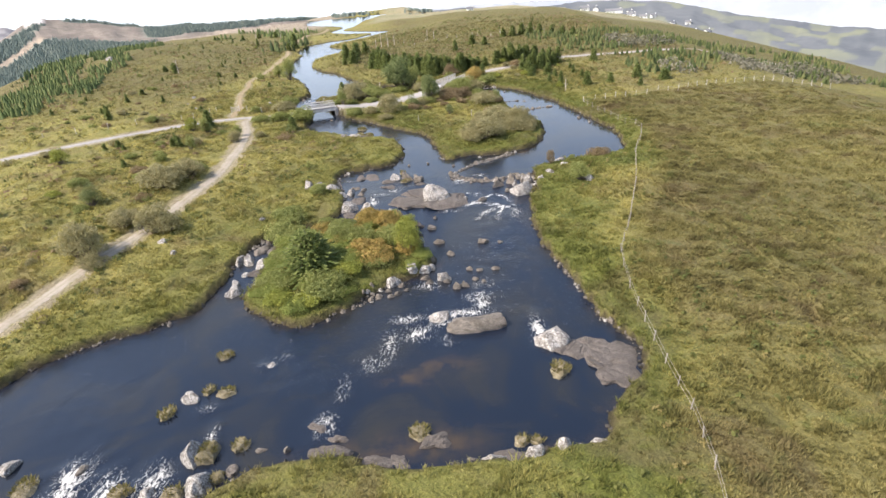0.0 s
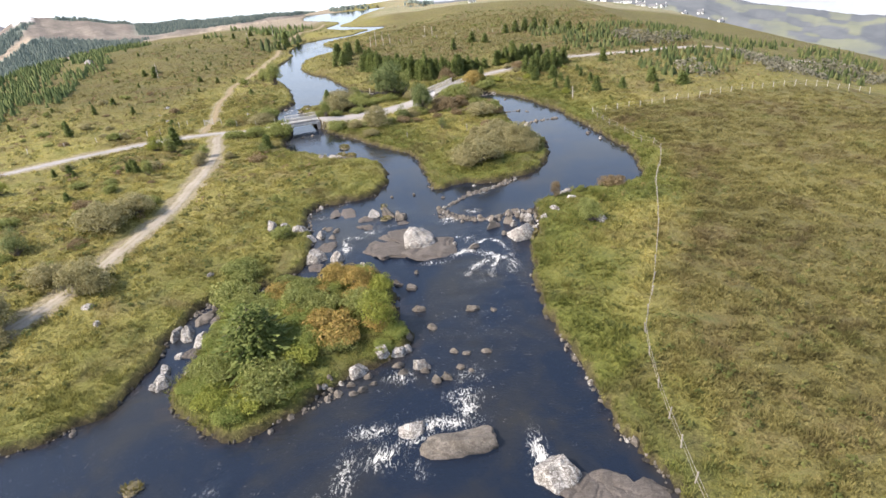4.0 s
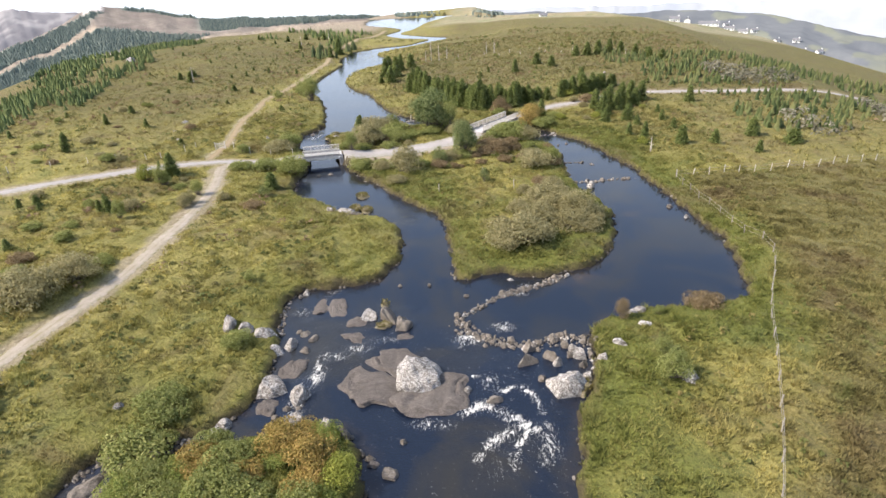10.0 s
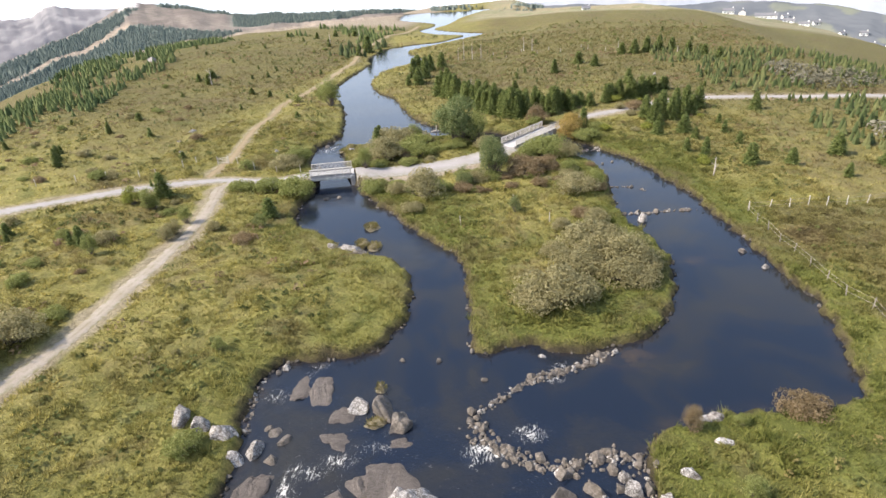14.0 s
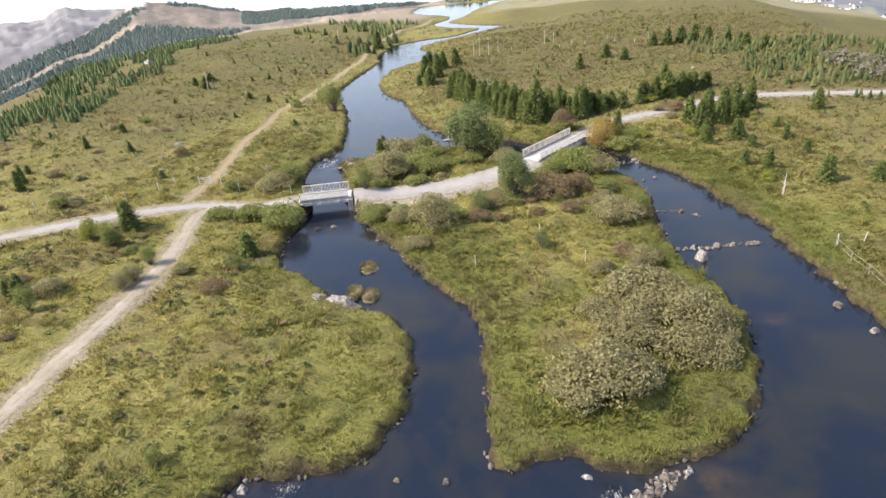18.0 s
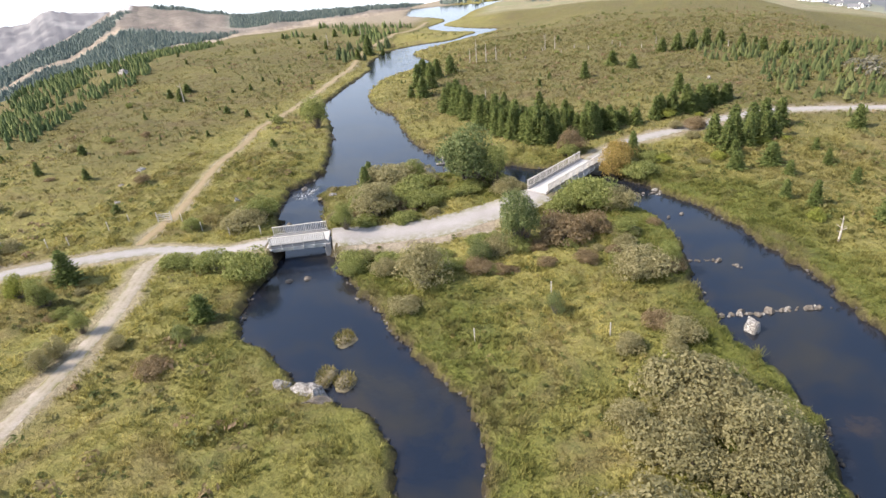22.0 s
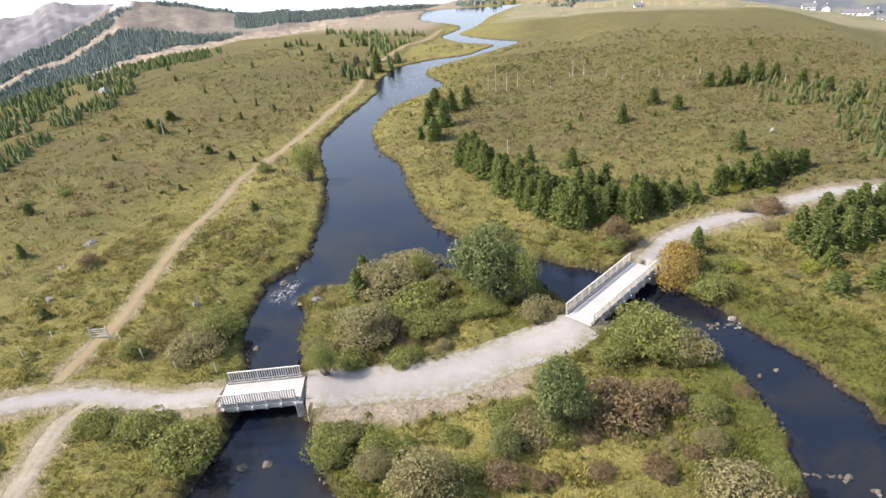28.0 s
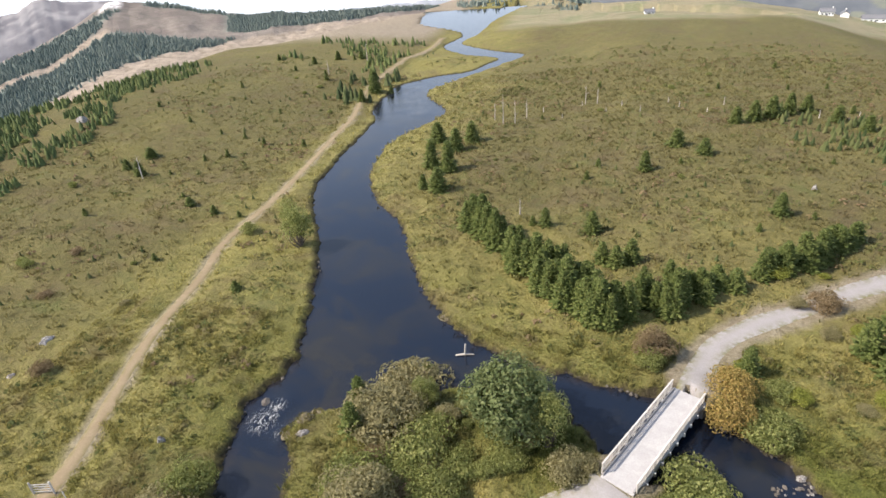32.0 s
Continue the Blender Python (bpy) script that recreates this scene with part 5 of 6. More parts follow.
PLANTS.append(("conifer", [(-25.1, 156.8, 2.1, 3.6), (-49.4, 125.5, 3.1, 4.0), (-53.5, 128.8, 1.0, 2.0), (12.3, 165.0, 2.2, 3.5), (-24.3, 152.5, 2.3, 3.6), (-64.8, 196.1, 2.6, 3.0), (-64.1, 179.1, 1.6, 1.9), (-60.3, 196.2, 1.6, 2.0), (-49.8, 109.0, 2.7, 3.3), (-52.9, 94.9, 1.9, 2.4), (-30.4, 120.2, 2.4, 2.8), (-77.2, 138.1, 2.7, 4.9), (-50.0, 107.8, 1.8, 3.1), (-59.4, 108.2, 1.5, 2.0), (-57.6, 144.0, 2.3, 2.4), (-81.9, 167.2, 3.2, 3.2), (-20.4, 194.0, 3.4, 5.1), (-17.8, 191.9, 3.4, 5.7), (-15.1, 188.7, 3.4, 5.3), (-13.0, 186.1, 3.3, 5.4), (-10.8, 182.9, 3.3, 5.2), (-8.6, 180.5, 3.2, 5.4)]))
PLANTS.append(("conifer", [(-6.8, 177.8, 3.3, 5.2), (-5.0, 175.2, 3.2, 5.4), (-3.2, 173.7, 3.2, 5.3), (-1.5, 172.4, 3.2, 5.6), (0.1, 172.8, 2.9, 5.4), (-4.0, 177.5, 2.9, 4.7), (-7.1, 181.4, 2.9, 4.5), (3.8, 176.6, 2.6, 4.2), (5.6, 175.7, 2.7, 3.9), (7.7, 177.6, 2.6, 4.3), (9.8, 178.5, 2.6, 4.1), (12.2, 181.0, 2.6, 3.0), (14.3, 180.8, 2.5, 2.9), (17.8, 183.3, 2.7, 4.0), (20.5, 184.5, 2.8, 4.5), (23.0, 186.4, 2.9, 4.9), (25.6, 188.3, 2.9, 4.8), (28.3, 190.2, 2.8, 4.0), (30.6, 192.5, 2.4, 3.2), (-1.0, 186.1, 2.4, 3.2), (0.7, 184.9, 2.5, 3.3), (2.7, 186.3, 2.6, 3.6)]))
PLANTS.append(("conifer", [(-9.0, 195.8, 2.0, 3.0), (-2.2, 195.1, 2.6, 3.6), (7.0, 217.9, 2.7, 3.8), (13.8, 230.1, 3.6, 3.6), (18.0, 225.5, 3.1, 3.2), (24.2, 200.6, 2.6, 3.5), (-32.1, 220.4, 3.7, 5.8), (-28.2, 217.6, 3.6, 6.2), (-28.2, 208.2, 3.7, 4.7), (-29.0, 229.0, 3.6, 4.9), (-26.5, 234.3, 3.8, 4.5), (-34.4, 236.4, 4.4, 4.6), (-31.3, 209.7, 2.1, 2.8), (-63.8, 271.0, 4.2, 5.8), (-63.7, 282.5, 4.5, 6.9), (-58.9, 283.4, 3.4, 5.1), (27.0, 244.0, 3.2, 3.6), (30.9, 246.1, 3.7, 4.4), (34.8, 248.2, 3.7, 4.7), (38.7, 250.4, 3.5, 4.5), (42.7, 252.5, 3.3, 3.7), (27.5, 172.5, 3.2, 4.6)]))
PLANTS.append(("conifer", [(30.2, 173.5, 3.2, 4.8), (32.4, 175.2, 3.2, 4.8), (35.0, 176.4, 3.2, 4.6), (26.7, 169.0, 2.8, 4.3), (28.1, 167.0, 2.7, 4.4), (25.8, 163.7, 2.3, 2.4), (46.2, 245.2, 3.1, 3.5), (49.3, 238.6, 3.0, 3.4), (51.5, 230.9, 3.2, 3.6), (-83.6, 294.3, 3.0, 5.6), (-111.7, 319.3, 3.0, 3.8), (-102.8, 276.3, 2.1, 2.8), (-89.8, 210.6, 4.3, 5.3), (-93.8, 212.3, 3.6, 3.6), (-96.2, 314.9, 4.1, 4.5), (-90.2, 322.5, 4.6, 5.0), (-82.3, 325.5, 4.2, 5.0), (24.0, 169.1, 3.0, 4.5), (25.2, 166.0, 2.9, 4.7), (29.1, 169.6, 2.9, 4.1), (30.9, 169.4, 2.7, 4.3), (32.5, 170.2, 2.4, 4.0)]))
PLANTS.append(("conifer", [(29.2, 159.6, 3.0, 3.4), (24.5, 157.8, 2.5, 2.7), (30.3, 155.8, 1.6, 2.0), (29.8, 145.8, 1.7, 3.3), (27.4, 147.9, 1.6, 2.3), (35.7, 159.0, 1.4, 2.2), (35.9, 164.0, 1.2, 1.8), (44.8, 174.0, 2.7, 3.7), (36.4, 152.4, 1.4, 2.1), (-75.6, 135.8, 2.7, 5.1), (-61.2, 110.1, 2.5, 3.1), (-48.8, 107.9, 2.6, 3.4), (-63.5, 109.4, 1.8, 2.3), (-80.8, 156.0, 2.3, 3.8), (-71.1, 155.0, 2.3, 3.0), (-70.9, 198.5, 3.3, 2.9), (-48.4, 174.0, 2.3, 2.5), (-93.9, 219.9, 4.8, 3.6), (35.1, 141.4, 2.7, 3.3), (40.6, 141.5, 2.2, 2.6), (48.4, 146.3, 3.0, 3.4), (53.3, 141.3, 3.3, 2.6)]))
PLANTS.append(("conifer", [(46.1, 136.5, 1.5, 2.1)]))
PLANTS.append(("willow", [(-20.2, 159.8, 8.6, 3.0), (-21.8, 154.6, 8.2, 2.9), (-10.7, 127.4, 5.3, 4.2), (-11.5, 123.0, 3.1, 1.4), (-3.8, 135.0, 4.5, 1.6), (9.8, 129.9, 5.7, 2.5), (-37.1, 141.1, 6.0, 2.1), (-40.1, 113.4, 2.1, 2.2), (-35.9, 115.4, 2.0, 1.4), (20.1, 177.3, 2.3, 1.5), (11.2, 111.9, 7.4, 2.7), (14.0, 108.6, 5.3, 3.8), (7.0, 100.5, 6.7, 3.5), (6.8, 109.4, 3.0, 2.0), (15.2, 105.1, 3.8, 2.0), (-40.0, 111.5, 2.0, 2.3), (-20.7, 144.3, 6.7, 4.4), (-4.3, 150.6, 4.6, 2.2), (5.8, 152.3, 6.0, 2.1), (-41.8, 84.5, 7.1, 3.7), (-36.8, 70.0, 5.8, 3.6), (-41.9, 71.2, 4.0, 2.5)]))
PLANTS.append(("willow", [(-43.2, 63.2, 5.5, 4.5), (-41.2, 61.0, 3.4, 1.8), (-40.1, 88.9, 5.1, 3.3)]))
PLANTS.append(("blue", [(-5.8, 132.4, 2.6, 3.0), (1.9, 122.9, 1.7, 2.4), (-30.2, 116.6, 1.6, 1.8), (-49.6, 78.2, 3.0, 3.6)]))
PLANTS.append(("rust", [(24.0, 88.2, 3.6, 1.7), (2.4, 136.9, 6.1, 3.2), (5.9, 139.2, 4.0, 2.6), (-30.5, 112.6, 3.1, 1.2), (3.7, 166.9, 4.5, 4.0), (23.1, 177.8, 4.0, 2.0), (6.1, 178.1, 4.5, 2.2), (15.9, 85.2, 1.4, 2.3)]))
PLANTS.append(("lime", [(-51.5, 121.5, 2.8, 2.9), (23.3, 162.4, 2.2, 1.2), (28.8, 142.2, 2.2, 1.5), (-65.8, 99.2, 3.2, 2.9), (-4.8, 59.5, 3.4, 4.1)]))
PLANTS.append(("amber", [(10.0, 161.3, 4.7, 3.6), (9.4, 158.1, 4.5, 4.9), (-9.4, 59.1, 5.8, 2.0), (-7.5, 67.0, 3.6, 1.9) ]))
PLANTS.append(("dead", [(29.1, 137.2, 2.6, 3.0)]))
for kind_, spots in PLANTS:
    for x_, y_, w_, h_ in spots:
        small = 0.62 if kind_ == "conifer" and x_ < -40 and h_ < 6 and (x_, y_) != (-49.4, 125.5) else 1.0
        if kind_ != "dead":
            plant(kind_, x_, y_, w_ * small, h_ * small)
# the wide spruce and the bracken of the small island
plant("conifer", -15.2, 56.8, 7.2, 5.2)
for x_, y_, w_, h_, k_ in [(-19, 60, 3.6, 1.3, "green"), (-16, 62.5, 4.2, 1.6, "green"), (-18.5, 64.5, 3.5, 1.4, "green"), (-13, 66, 4, 1.7, "green"), (-10.5, 63, 4, 1.8, "green"),
                           (-7.2, 62.8, 3.8, 1.9, "green"), (-5.2, 65.6, 3.0, 2.0, "lime"), (-11, 55.5, 4.0, 1.3, "lime"), (-8, 57.5, 3.6, 1.3, "green"), (-14, 51, 4.2, 1.1, "lime"),
                           (-17.5, 51.5, 3.6, 1.0, "lime"), (-20, 55.5, 2.6, 1.0, "green"), (-5, 61, 2.8, 1.7, "amber"), (-10, 68, 3.6, 2.0, "amber"), (-15, 67.6, 3.0, 1.5, "green")]:
    plant(k_, x_, y_, w_, h_)
frond = np.random.RandomState(14)
for _ in range(150):
    x_, y_ = frond.uniform(-22, -2), frond.uniform(47, 70.5)
    w_ = frond.uniform(1.6, 3.4)
    if inside(np.array([x_]), np.array([y_]), HOLM_RING)[0] and line_distance(np.array([x_]), np.array([y_]), HOLM_RING, True)[0] > 0.35 * w_:
        k_ = ("amber" if frond.rand() < 0.16 + 0.25 * (x_ > -10) * (y_ > 56) else "bracken") if y_ > 52 else "bracken"
        plant(k_, x_, y_, w_, w_ * (0.3 if y_ < 54 else 0.42))
# thickets round the road and on the big island
for x_, y_, w_, h_, k_ in [(6.5, 146.5, 6.5, 3.6, "green"), (4.8, 146.8, 5.5, 3.4, "green"), (8.8, 145.4, 4.5, 2.6, "willow"), (2.6, 144.2, 4, 2.6, "green"), (9.2, 107, 5.5, 2.6, "willow"), (12.5, 113.5, 5, 2.2, "willow"),
                           (16.0, 108, 4, 2.2, "willow"), (13, 105.2, 5, 2.4, "willow"), (10.6, 110, 4.5, 2.3, "willow"), (5.4, 99.6, 4.5, 2.2, "willow"), (9.0, 101.4, 4.5, 2.2, "willow")]:
    plant(k_, x_, y_, w_, h_)
fill = np.random.RandomState(8)
for x0, x1, y0, y1, count, kinds in [(-26, -6, 142.5, 158, 44, ("green", "willow", "green", "willow", "rust")), (-8, 10, 130, 138, 20, ("rust", "rust", "willow", "green")), (-22, -8, 128.5, 132.6, 10, ("green", "willow")),
                                     (6, 13.5, 118, 146, 12, ("green", "willow", "rust")), (-58, -40, 98, 128, 14, ("green", "willow", "rust")), (-66, -40, 50, 98, 22, ("green", "willow", "green", "rust", "lime")),
                                     (10, 34, 160, 186, 14, ("green", "willow", "lime")), (-100, -60, 100, 180, 26, ("green", "willow", "rust"))]:
    for _ in range(count):
        x_, y_, w_ = fill.uniform(x0, x1), fill.uniform(y0, y1), fill.uniform(1.3, 3.2)
        k_ = kinds[fill.randint(len(kinds))]
        if float(near_value(GD, np.array([x_]), np.array([y_]))[0]) > 1.0 and float(near_value(LANES, np.array([x_]), np.array([y_]))[0]) > 2.4 + w_ / 2:
            plant(k_, x_, y_, w_ if k_ != "conifer" else w_ * 0.6, w_ * fill.uniform(0.36, 0.55) if k_ != "conifer" else w_ * 0.9)
for x_, y_, w_, h_ in PLANTS[4][1][16:] + PLANTS[5][1][:10]:
    for _ in range(3):
        plant("conifer", x_ + fill.uniform(-1.5, 1.5), y_ + fill.uniform(-1.7, 1.7), w_ * 0.85, h_ * fill.uniform(0.85, 1.25))
for x_, y_, w_, h_ in PLANTS[5][1][10:19]:
    for _ in range(2):
        plant("conifer", x_ + fill.uniform(-1.2, 1.2), y_ + fill.uniform(-1.2, 1.2), w_, h_ * fill.uniform(0.7, 1.0))
# scattered saplings on the open moor
sap = np.random.RandomState(3)
for _ in range(95):
    if sap.rand() < 0.55:
        x_, y_ = sap.uniform(-135, -62), sap.uniform(120, 330)
    else:
        x_, y_ = sap.uniform(-15, 75), sap.uniform(190, 300)
    if shore(np.array([x_]), np.array([y_]))[0] > 4 and lane_distance(np.array([x_]), np.array([y_]))[0] > 4:
        h_ = sap.uniform(0.8, 1.9)
        plant("conifer", x_, y_, h_ * 0.75, h_) if sap.rand() < 0.6 else plant("green", x_, y_, h_ * 1.1, h_ * 0.6)


def dead_tree(x, y, h, rng):
    top = tagged(new("dead_tree"), "bare bleached dead trunk with broken limbs", "tree", "dead trees on the moor")
    top.location = (x, y, ground_z(x, y) - 0.1)
    limbs = []
    for _ in range(7):
        z, a, L = h * rng.uniform(0.35, 0.9), rng.uniform(0, 6.28), h * rng.uniform(0.08, 0.2)
        limbs.append(tube([(0, 0, z), (L * math.cos(a), L * math.sin(a), z + L * 0.7)], [0.04, 0.012], 4))
    v, f = tube([(0, 0, 0), (0.05, 0.02, h * 0.5), (0.02, 0.1, h)], [0.13, 0.09, 0.03], 7)
    array_part("trunk", v, f, DEADWOOD, top)
    for v, f in limbs:
        array_part("limb", v, f, DEADWOOD, top)


for x_, y_, h_ in [(-21.4, 246.9, 7), (-18.7, 246.8, 5.5), (-16.5, 251.9, 4.5), (-3.1, 262.2, 4.5), (-0.3, 262, 4), (-13.1, 198.7, 3), (-88, 208.8, 5), (29.1, 137.2, 2.8), (-24, 252, 4), (-85, 300, 5), (-79, 322, 6)]:
    dead_tree(x_, y_, h_, rng)

for x_ in np.linspace(-14, 52, 15):
    dead_tree(x_ + fill.uniform(-1.5, 1.5), 256 + fill.uniform(-6, 6) - 0.1 * x_, fill.uniform(1.0, 2.2), rng)


# ---------- bridges ----------
n_ = Nodes("weathered_timber")
TIMBER = n_.done(n_.mix(n_.math("MULTIPLY", n_.random(), 0.35), n_.ramp(n_.noise(3, 5, 0.65, stretch=(1, 1, 4)), (0.3, (0.4, 0.37, 0.33)), (0.7, (0.62, 0.59, 0.54))), (0.3, 0.27, 0.24)), 0.85)
n_ = Nodes("pale_concrete")
CONCRETE = n_.done(n_.ramp(n_.noise(1.3, 6, 0.65, 0.5), (0.3, (0.2, 0.192, 0.188)), (0.7, (0.29, 0.28, 0.275))), 0.9)
n_ = Nodes("deck_gravel")
DECK = n_.done(n_.mix(n_.ramp(n_.noise(9, 4, 0.7), (0.35, 0.5), (0.6, 0.0)), n_.ramp(n_.noise(0.9, 6, 0.65, 0.5), (0.3, (0.33, 0.32, 0.315)), (0.7, (0.44, 0.43, 0.425))), (0.27, 0.26, 0.25)), 0.95)
n_ = Nodes("galvanised_steel")
STEEL = n_.done(n_.ramp(n_.noise(2.0, 5, 0.6), (0.35, (0.42, 0.42, 0.41)), (0.65, (0.6, 0.6, 0.59))), 0.5, Metallic=0.4)


def bridge(a, b, width, bays, label, girder):
    """A short road bridge: deck, kerbs, edge girders with brackets, and slatted railings."""
    a, b = Vector((*a, 0)), Vector((*b, 0))
    L, turn = (b - a).length, math.degrees(math.atan2(b.y - a.y, b.x - a.x))
    mid = (a + b) / 2
    top = tagged(new("bridge"), label, "bridge")
    z0 = max(ground_z(a.x, a.y), ground_z(b.x, b.y)) + 0.13
    top.matrix_basis = pose(mid.x, mid.y, z0, 0, 0, turn)

    def one(name, size, at, mat, bevel=0.02, parent=top, m=None):
        bm = bmesh.new()
        box(bm, size, (m or Matrix()), bevel)
        ob = part(name, bm, mat, parent)
        ob.location = at
        return ob

    one("deck", (L + 0.8, width, 0.22), (0, 0, -0.11), DECK)
    for s in (-1, 1):
        y = s * width / 2
        one("kerb", (L + 0.4, 0.16, 0.16), (0, y - s * 0.1, 0.08), CONCRETE)
        one("girder", (L + 0.5, 0.18, girder), (0, y - s * 0.02, -girder / 2 - 0.222), STEEL)
        for i in range(bays + 1):
            x = -L / 2 + L * i / bays
            one("bracket", (0.16, 0.22, girder * 0.8), (x * 0.98, y + s * 0.18, -girder / 2 - 0.18), STEEL)
            one("rail_post", (0.11, 0.11, 1.2), (x, y + s * 0.06, 0.5), TIMBER)
        one("top_rail", (L + 0.2, 0.15, 0.08), (0, y + s * 0.06, 1.14), TIMBER)
        one("bottom_rail", (L + 0.1, 0.07, 0.1), (0, y + s * 0.06, 0.24), TIMBER)
        slat = None
        for i in range(bays):
            for k in range(5):
                x = -L / 2 + L * (i + (k + 1) / 6) / bays
                if slat is None:
                    slat = one("slat", (0.085, 0.035, 0.86), (x, y + s * 0.06, 0.69), TIMBER, 0.0)
                else:
                    o = slat.copy()
                    scene.collection.objects.link(o)
                    o.location = (x, y + s * 0.06, 0.69)
    for s in (-1, 1):
        one("abutment", (0.7, width + 0.5, 2.4), (s * (L / 2 + 0.25), 0, -1.45), CONCRETE, 0.04)
    if L > 10:
        for x in (-L / 5, L / 5):
            one("pier", (0.5, width * 0.8, 2.6), (x, 0, -1.75), CONCRETE, 0.05)
    return top


bridge(*BRIDGES[0], 2.9, 5, "short pale bridge with white slatted railings", 0.42)
bridge(*BRIDGES[1], 2.9, 9, "long pale bridge with grey slatted railings and piers", 0.5)


# ---------- fences and posts ----------
n_ = Nodes("pale_post")
POST = n_.done(n_.mix(n_.math("MULTIPLY", n_.random(), 0.5), n_.ramp(n_.noise(5, 4, 0.6), (0.3, (0.44, 0.41, 0.37)), (0.7, (0.62, 0.59, 0.55))), (0.3, 0.27, 0.22)), 0.9)
n_ = Nodes("fence_wire")
WIRE = n_.done((0.3, 0.275, 0.235), 0.7)


def post_mesh(h, material):
    bm = bmesh.new()
    box(bm, (0.09, 0.09, h), Matrix.Translation((0, 0, h / 2 - 0.1)), 0.02)
    bmesh.ops.create_cone(bm, cap_ends=True, segments=6, radius1=0.06, radius2=0.02, depth=0.06, matrix=Matrix.Translation((0, 0, h - 0.08)))
    me = bpy.data.meshes.new("fence_post")
    bm.to_mesh(me)
    bm.free()
    me.materials.append(material)
    return me


n_ = Nodes("old_post")
OLD_POST = n_.done(n_.ramp(n_.noise(5, 4, 0.6), (0.3, (0.18, 0.16, 0.13)), (0.7, (0.31, 0.285, 0.245))), 0.9)
POSTS, OLD_POSTS = post_mesh(1.3, POST), post_mesh(1.15, OLD_POST)


def fence(line, gap, label, wires=(0.45, 0.95), thick=0.012, posts=POSTS):
    top = tagged(new("wire_fence"), label, "fence")
    l = spline(line, 0.25)
    run = np.concatenate([[0], np.cumsum(np.linalg.norm(np.diff(l, axis=0), axis=1))])
    at = np.arange(0, run[-1], gap)
    px, py = np.interp(at, run, l[:, 0]), np.interp(at, run, l[:, 1])
    pz = land(px, py)
    top.location = (px[0], py[0], pz[0])
    for x, y, z in zip(px, py, pz):
        ob = new("fence_post", posts)
        ob.parent = top
        ob.matrix_basis = Matrix.Translation((x - px[0], y - py[0], z - pz[0])) @ pose(0, 0, 0, rng.uniform(-7, 7), rng.uniform(-7, 7), rng.uniform(0, 90))
    for h in wires:
        v, f = tube(np.column_stack([px - px[0], py - py[0], pz - pz[0] + h]), [thick] * len(px), 4)
        array_part("wire", v, f, WIRE, top)


fence(FENCE, 2.9,
      "old wire fence with leaning pale posts along the river bank", thick=0.012, posts=OLD_POSTS)
fence([(30.2, 124.2), (34.8, 124.9), (39.7, 126.2), (44.5, 126.9), (50, 127.6), (58.5, 130), (72, 133), (90, 135)], 2.4, "wire fence with short white posts across the moor")


def marker_post(x, y):
    ob = new("marker_post", POSTS)
    ob.location = (x, y, ground_z(x, y))
    tagged(ob, "short white wooden marker post in the grass", "post", "white posts")


for x_, y_ in [(-52.4, 139.8), (-45.7, 141.1), (-41.8, 139.2), (-37.4, 138.1), (-55.1, 132.5), (-57.5, 131.8), (-4.5, 118.5), (6.3, 119.8), (1.5, 126.5), (-62, 130.2), (-66, 128.4), (-71, 126), (-76, 122.6), (-52.8, 136.6),
               (-81, 119.5), (-33.4, 138.4), (-22.0, 148.5)]:
    marker_post(x_, y_)


def field_gate(x, y, turn):
    top = tagged(new("field_gate"), "small pale wooden gate across the footpath", "gate")
    top.matrix_basis = pose(x, y, ground_z(x, y), 0, 0, turn)
    for s in (-0.9, 0.9):
        bm = bmesh.new()
        box(bm, (0.14, 0.14, 1.5), Matrix.Translation((s, 0, 0.7)), 0.02)
        part("gate_post", bm, POST, top)
    for z in (0.3, 0.6, 0.9, 1.15):
        bm = bmesh.new()
        box(bm, (1.7, 0.05, 0.09), Matrix.Translation((0, 0, z)), 0.01)
        part("gate_rail", bm, POST, top)
    bm = bmesh.new()
    box(bm, (1.85, 0.04, 0.08), Matrix.Translation((0, 0.05, 0.7)) @ Matrix.Rotation(0.5, 4, "Y"), 0.01)
    part("gate_brace", bm, POST, top)


field_gate(-48.6, 141.6, 12)
# pale stone block by the path and a snag in the upper pool
for x_, y_, w_ in [(-42.0, 148.6, 1.2), (-124, 236, 3.0)]:
    rock("lich", x_, y_, w_, w_ * 0.7, w_ * 0.5, rng, "pale stones on the moor")
v_, f_ = joined([tube([(0, 0, -0.6), (0.05, 0, 0.5), (0.12, 0.03, 1.5)], [0.14, 0.12, 0.1], 7), tube([(-1.0, -0.2, 0.0), (0, 0, 0.12), (1.0, 0.2, 0.02)], [0.12, 0.15, 0.07], 7)])
snag = sheet("driftwood", v_, f_, DEADWOOD)
snag.location = (-16.1, 165.9, 1.45)
tagged(snag, "bleached driftwood stump standing in the water", "driftwood")


# ---------- far houses ----------
n_ = Nodes("white_render")
WHITE = n_.done(n_.ramp(n_.noise(0.8, 5, 0.6), (0.3, (0.72, 0.72, 0.7)), (0.7, (0.82, 0.82, 0.8))), 0.9)
n_ = Nodes("slate_roof")
SLATE = n_.done(n_.ramp(n_.noise(2.0, 5, 0.6), (0.3, (0.1, 0.105, 0.115)), (0.7, (0.19, 0.19, 0.2))), 0.7)
n_ = Nodes("window_glass")
PANE = n_.done((0.03, 0.035, 0.04), 0.1)


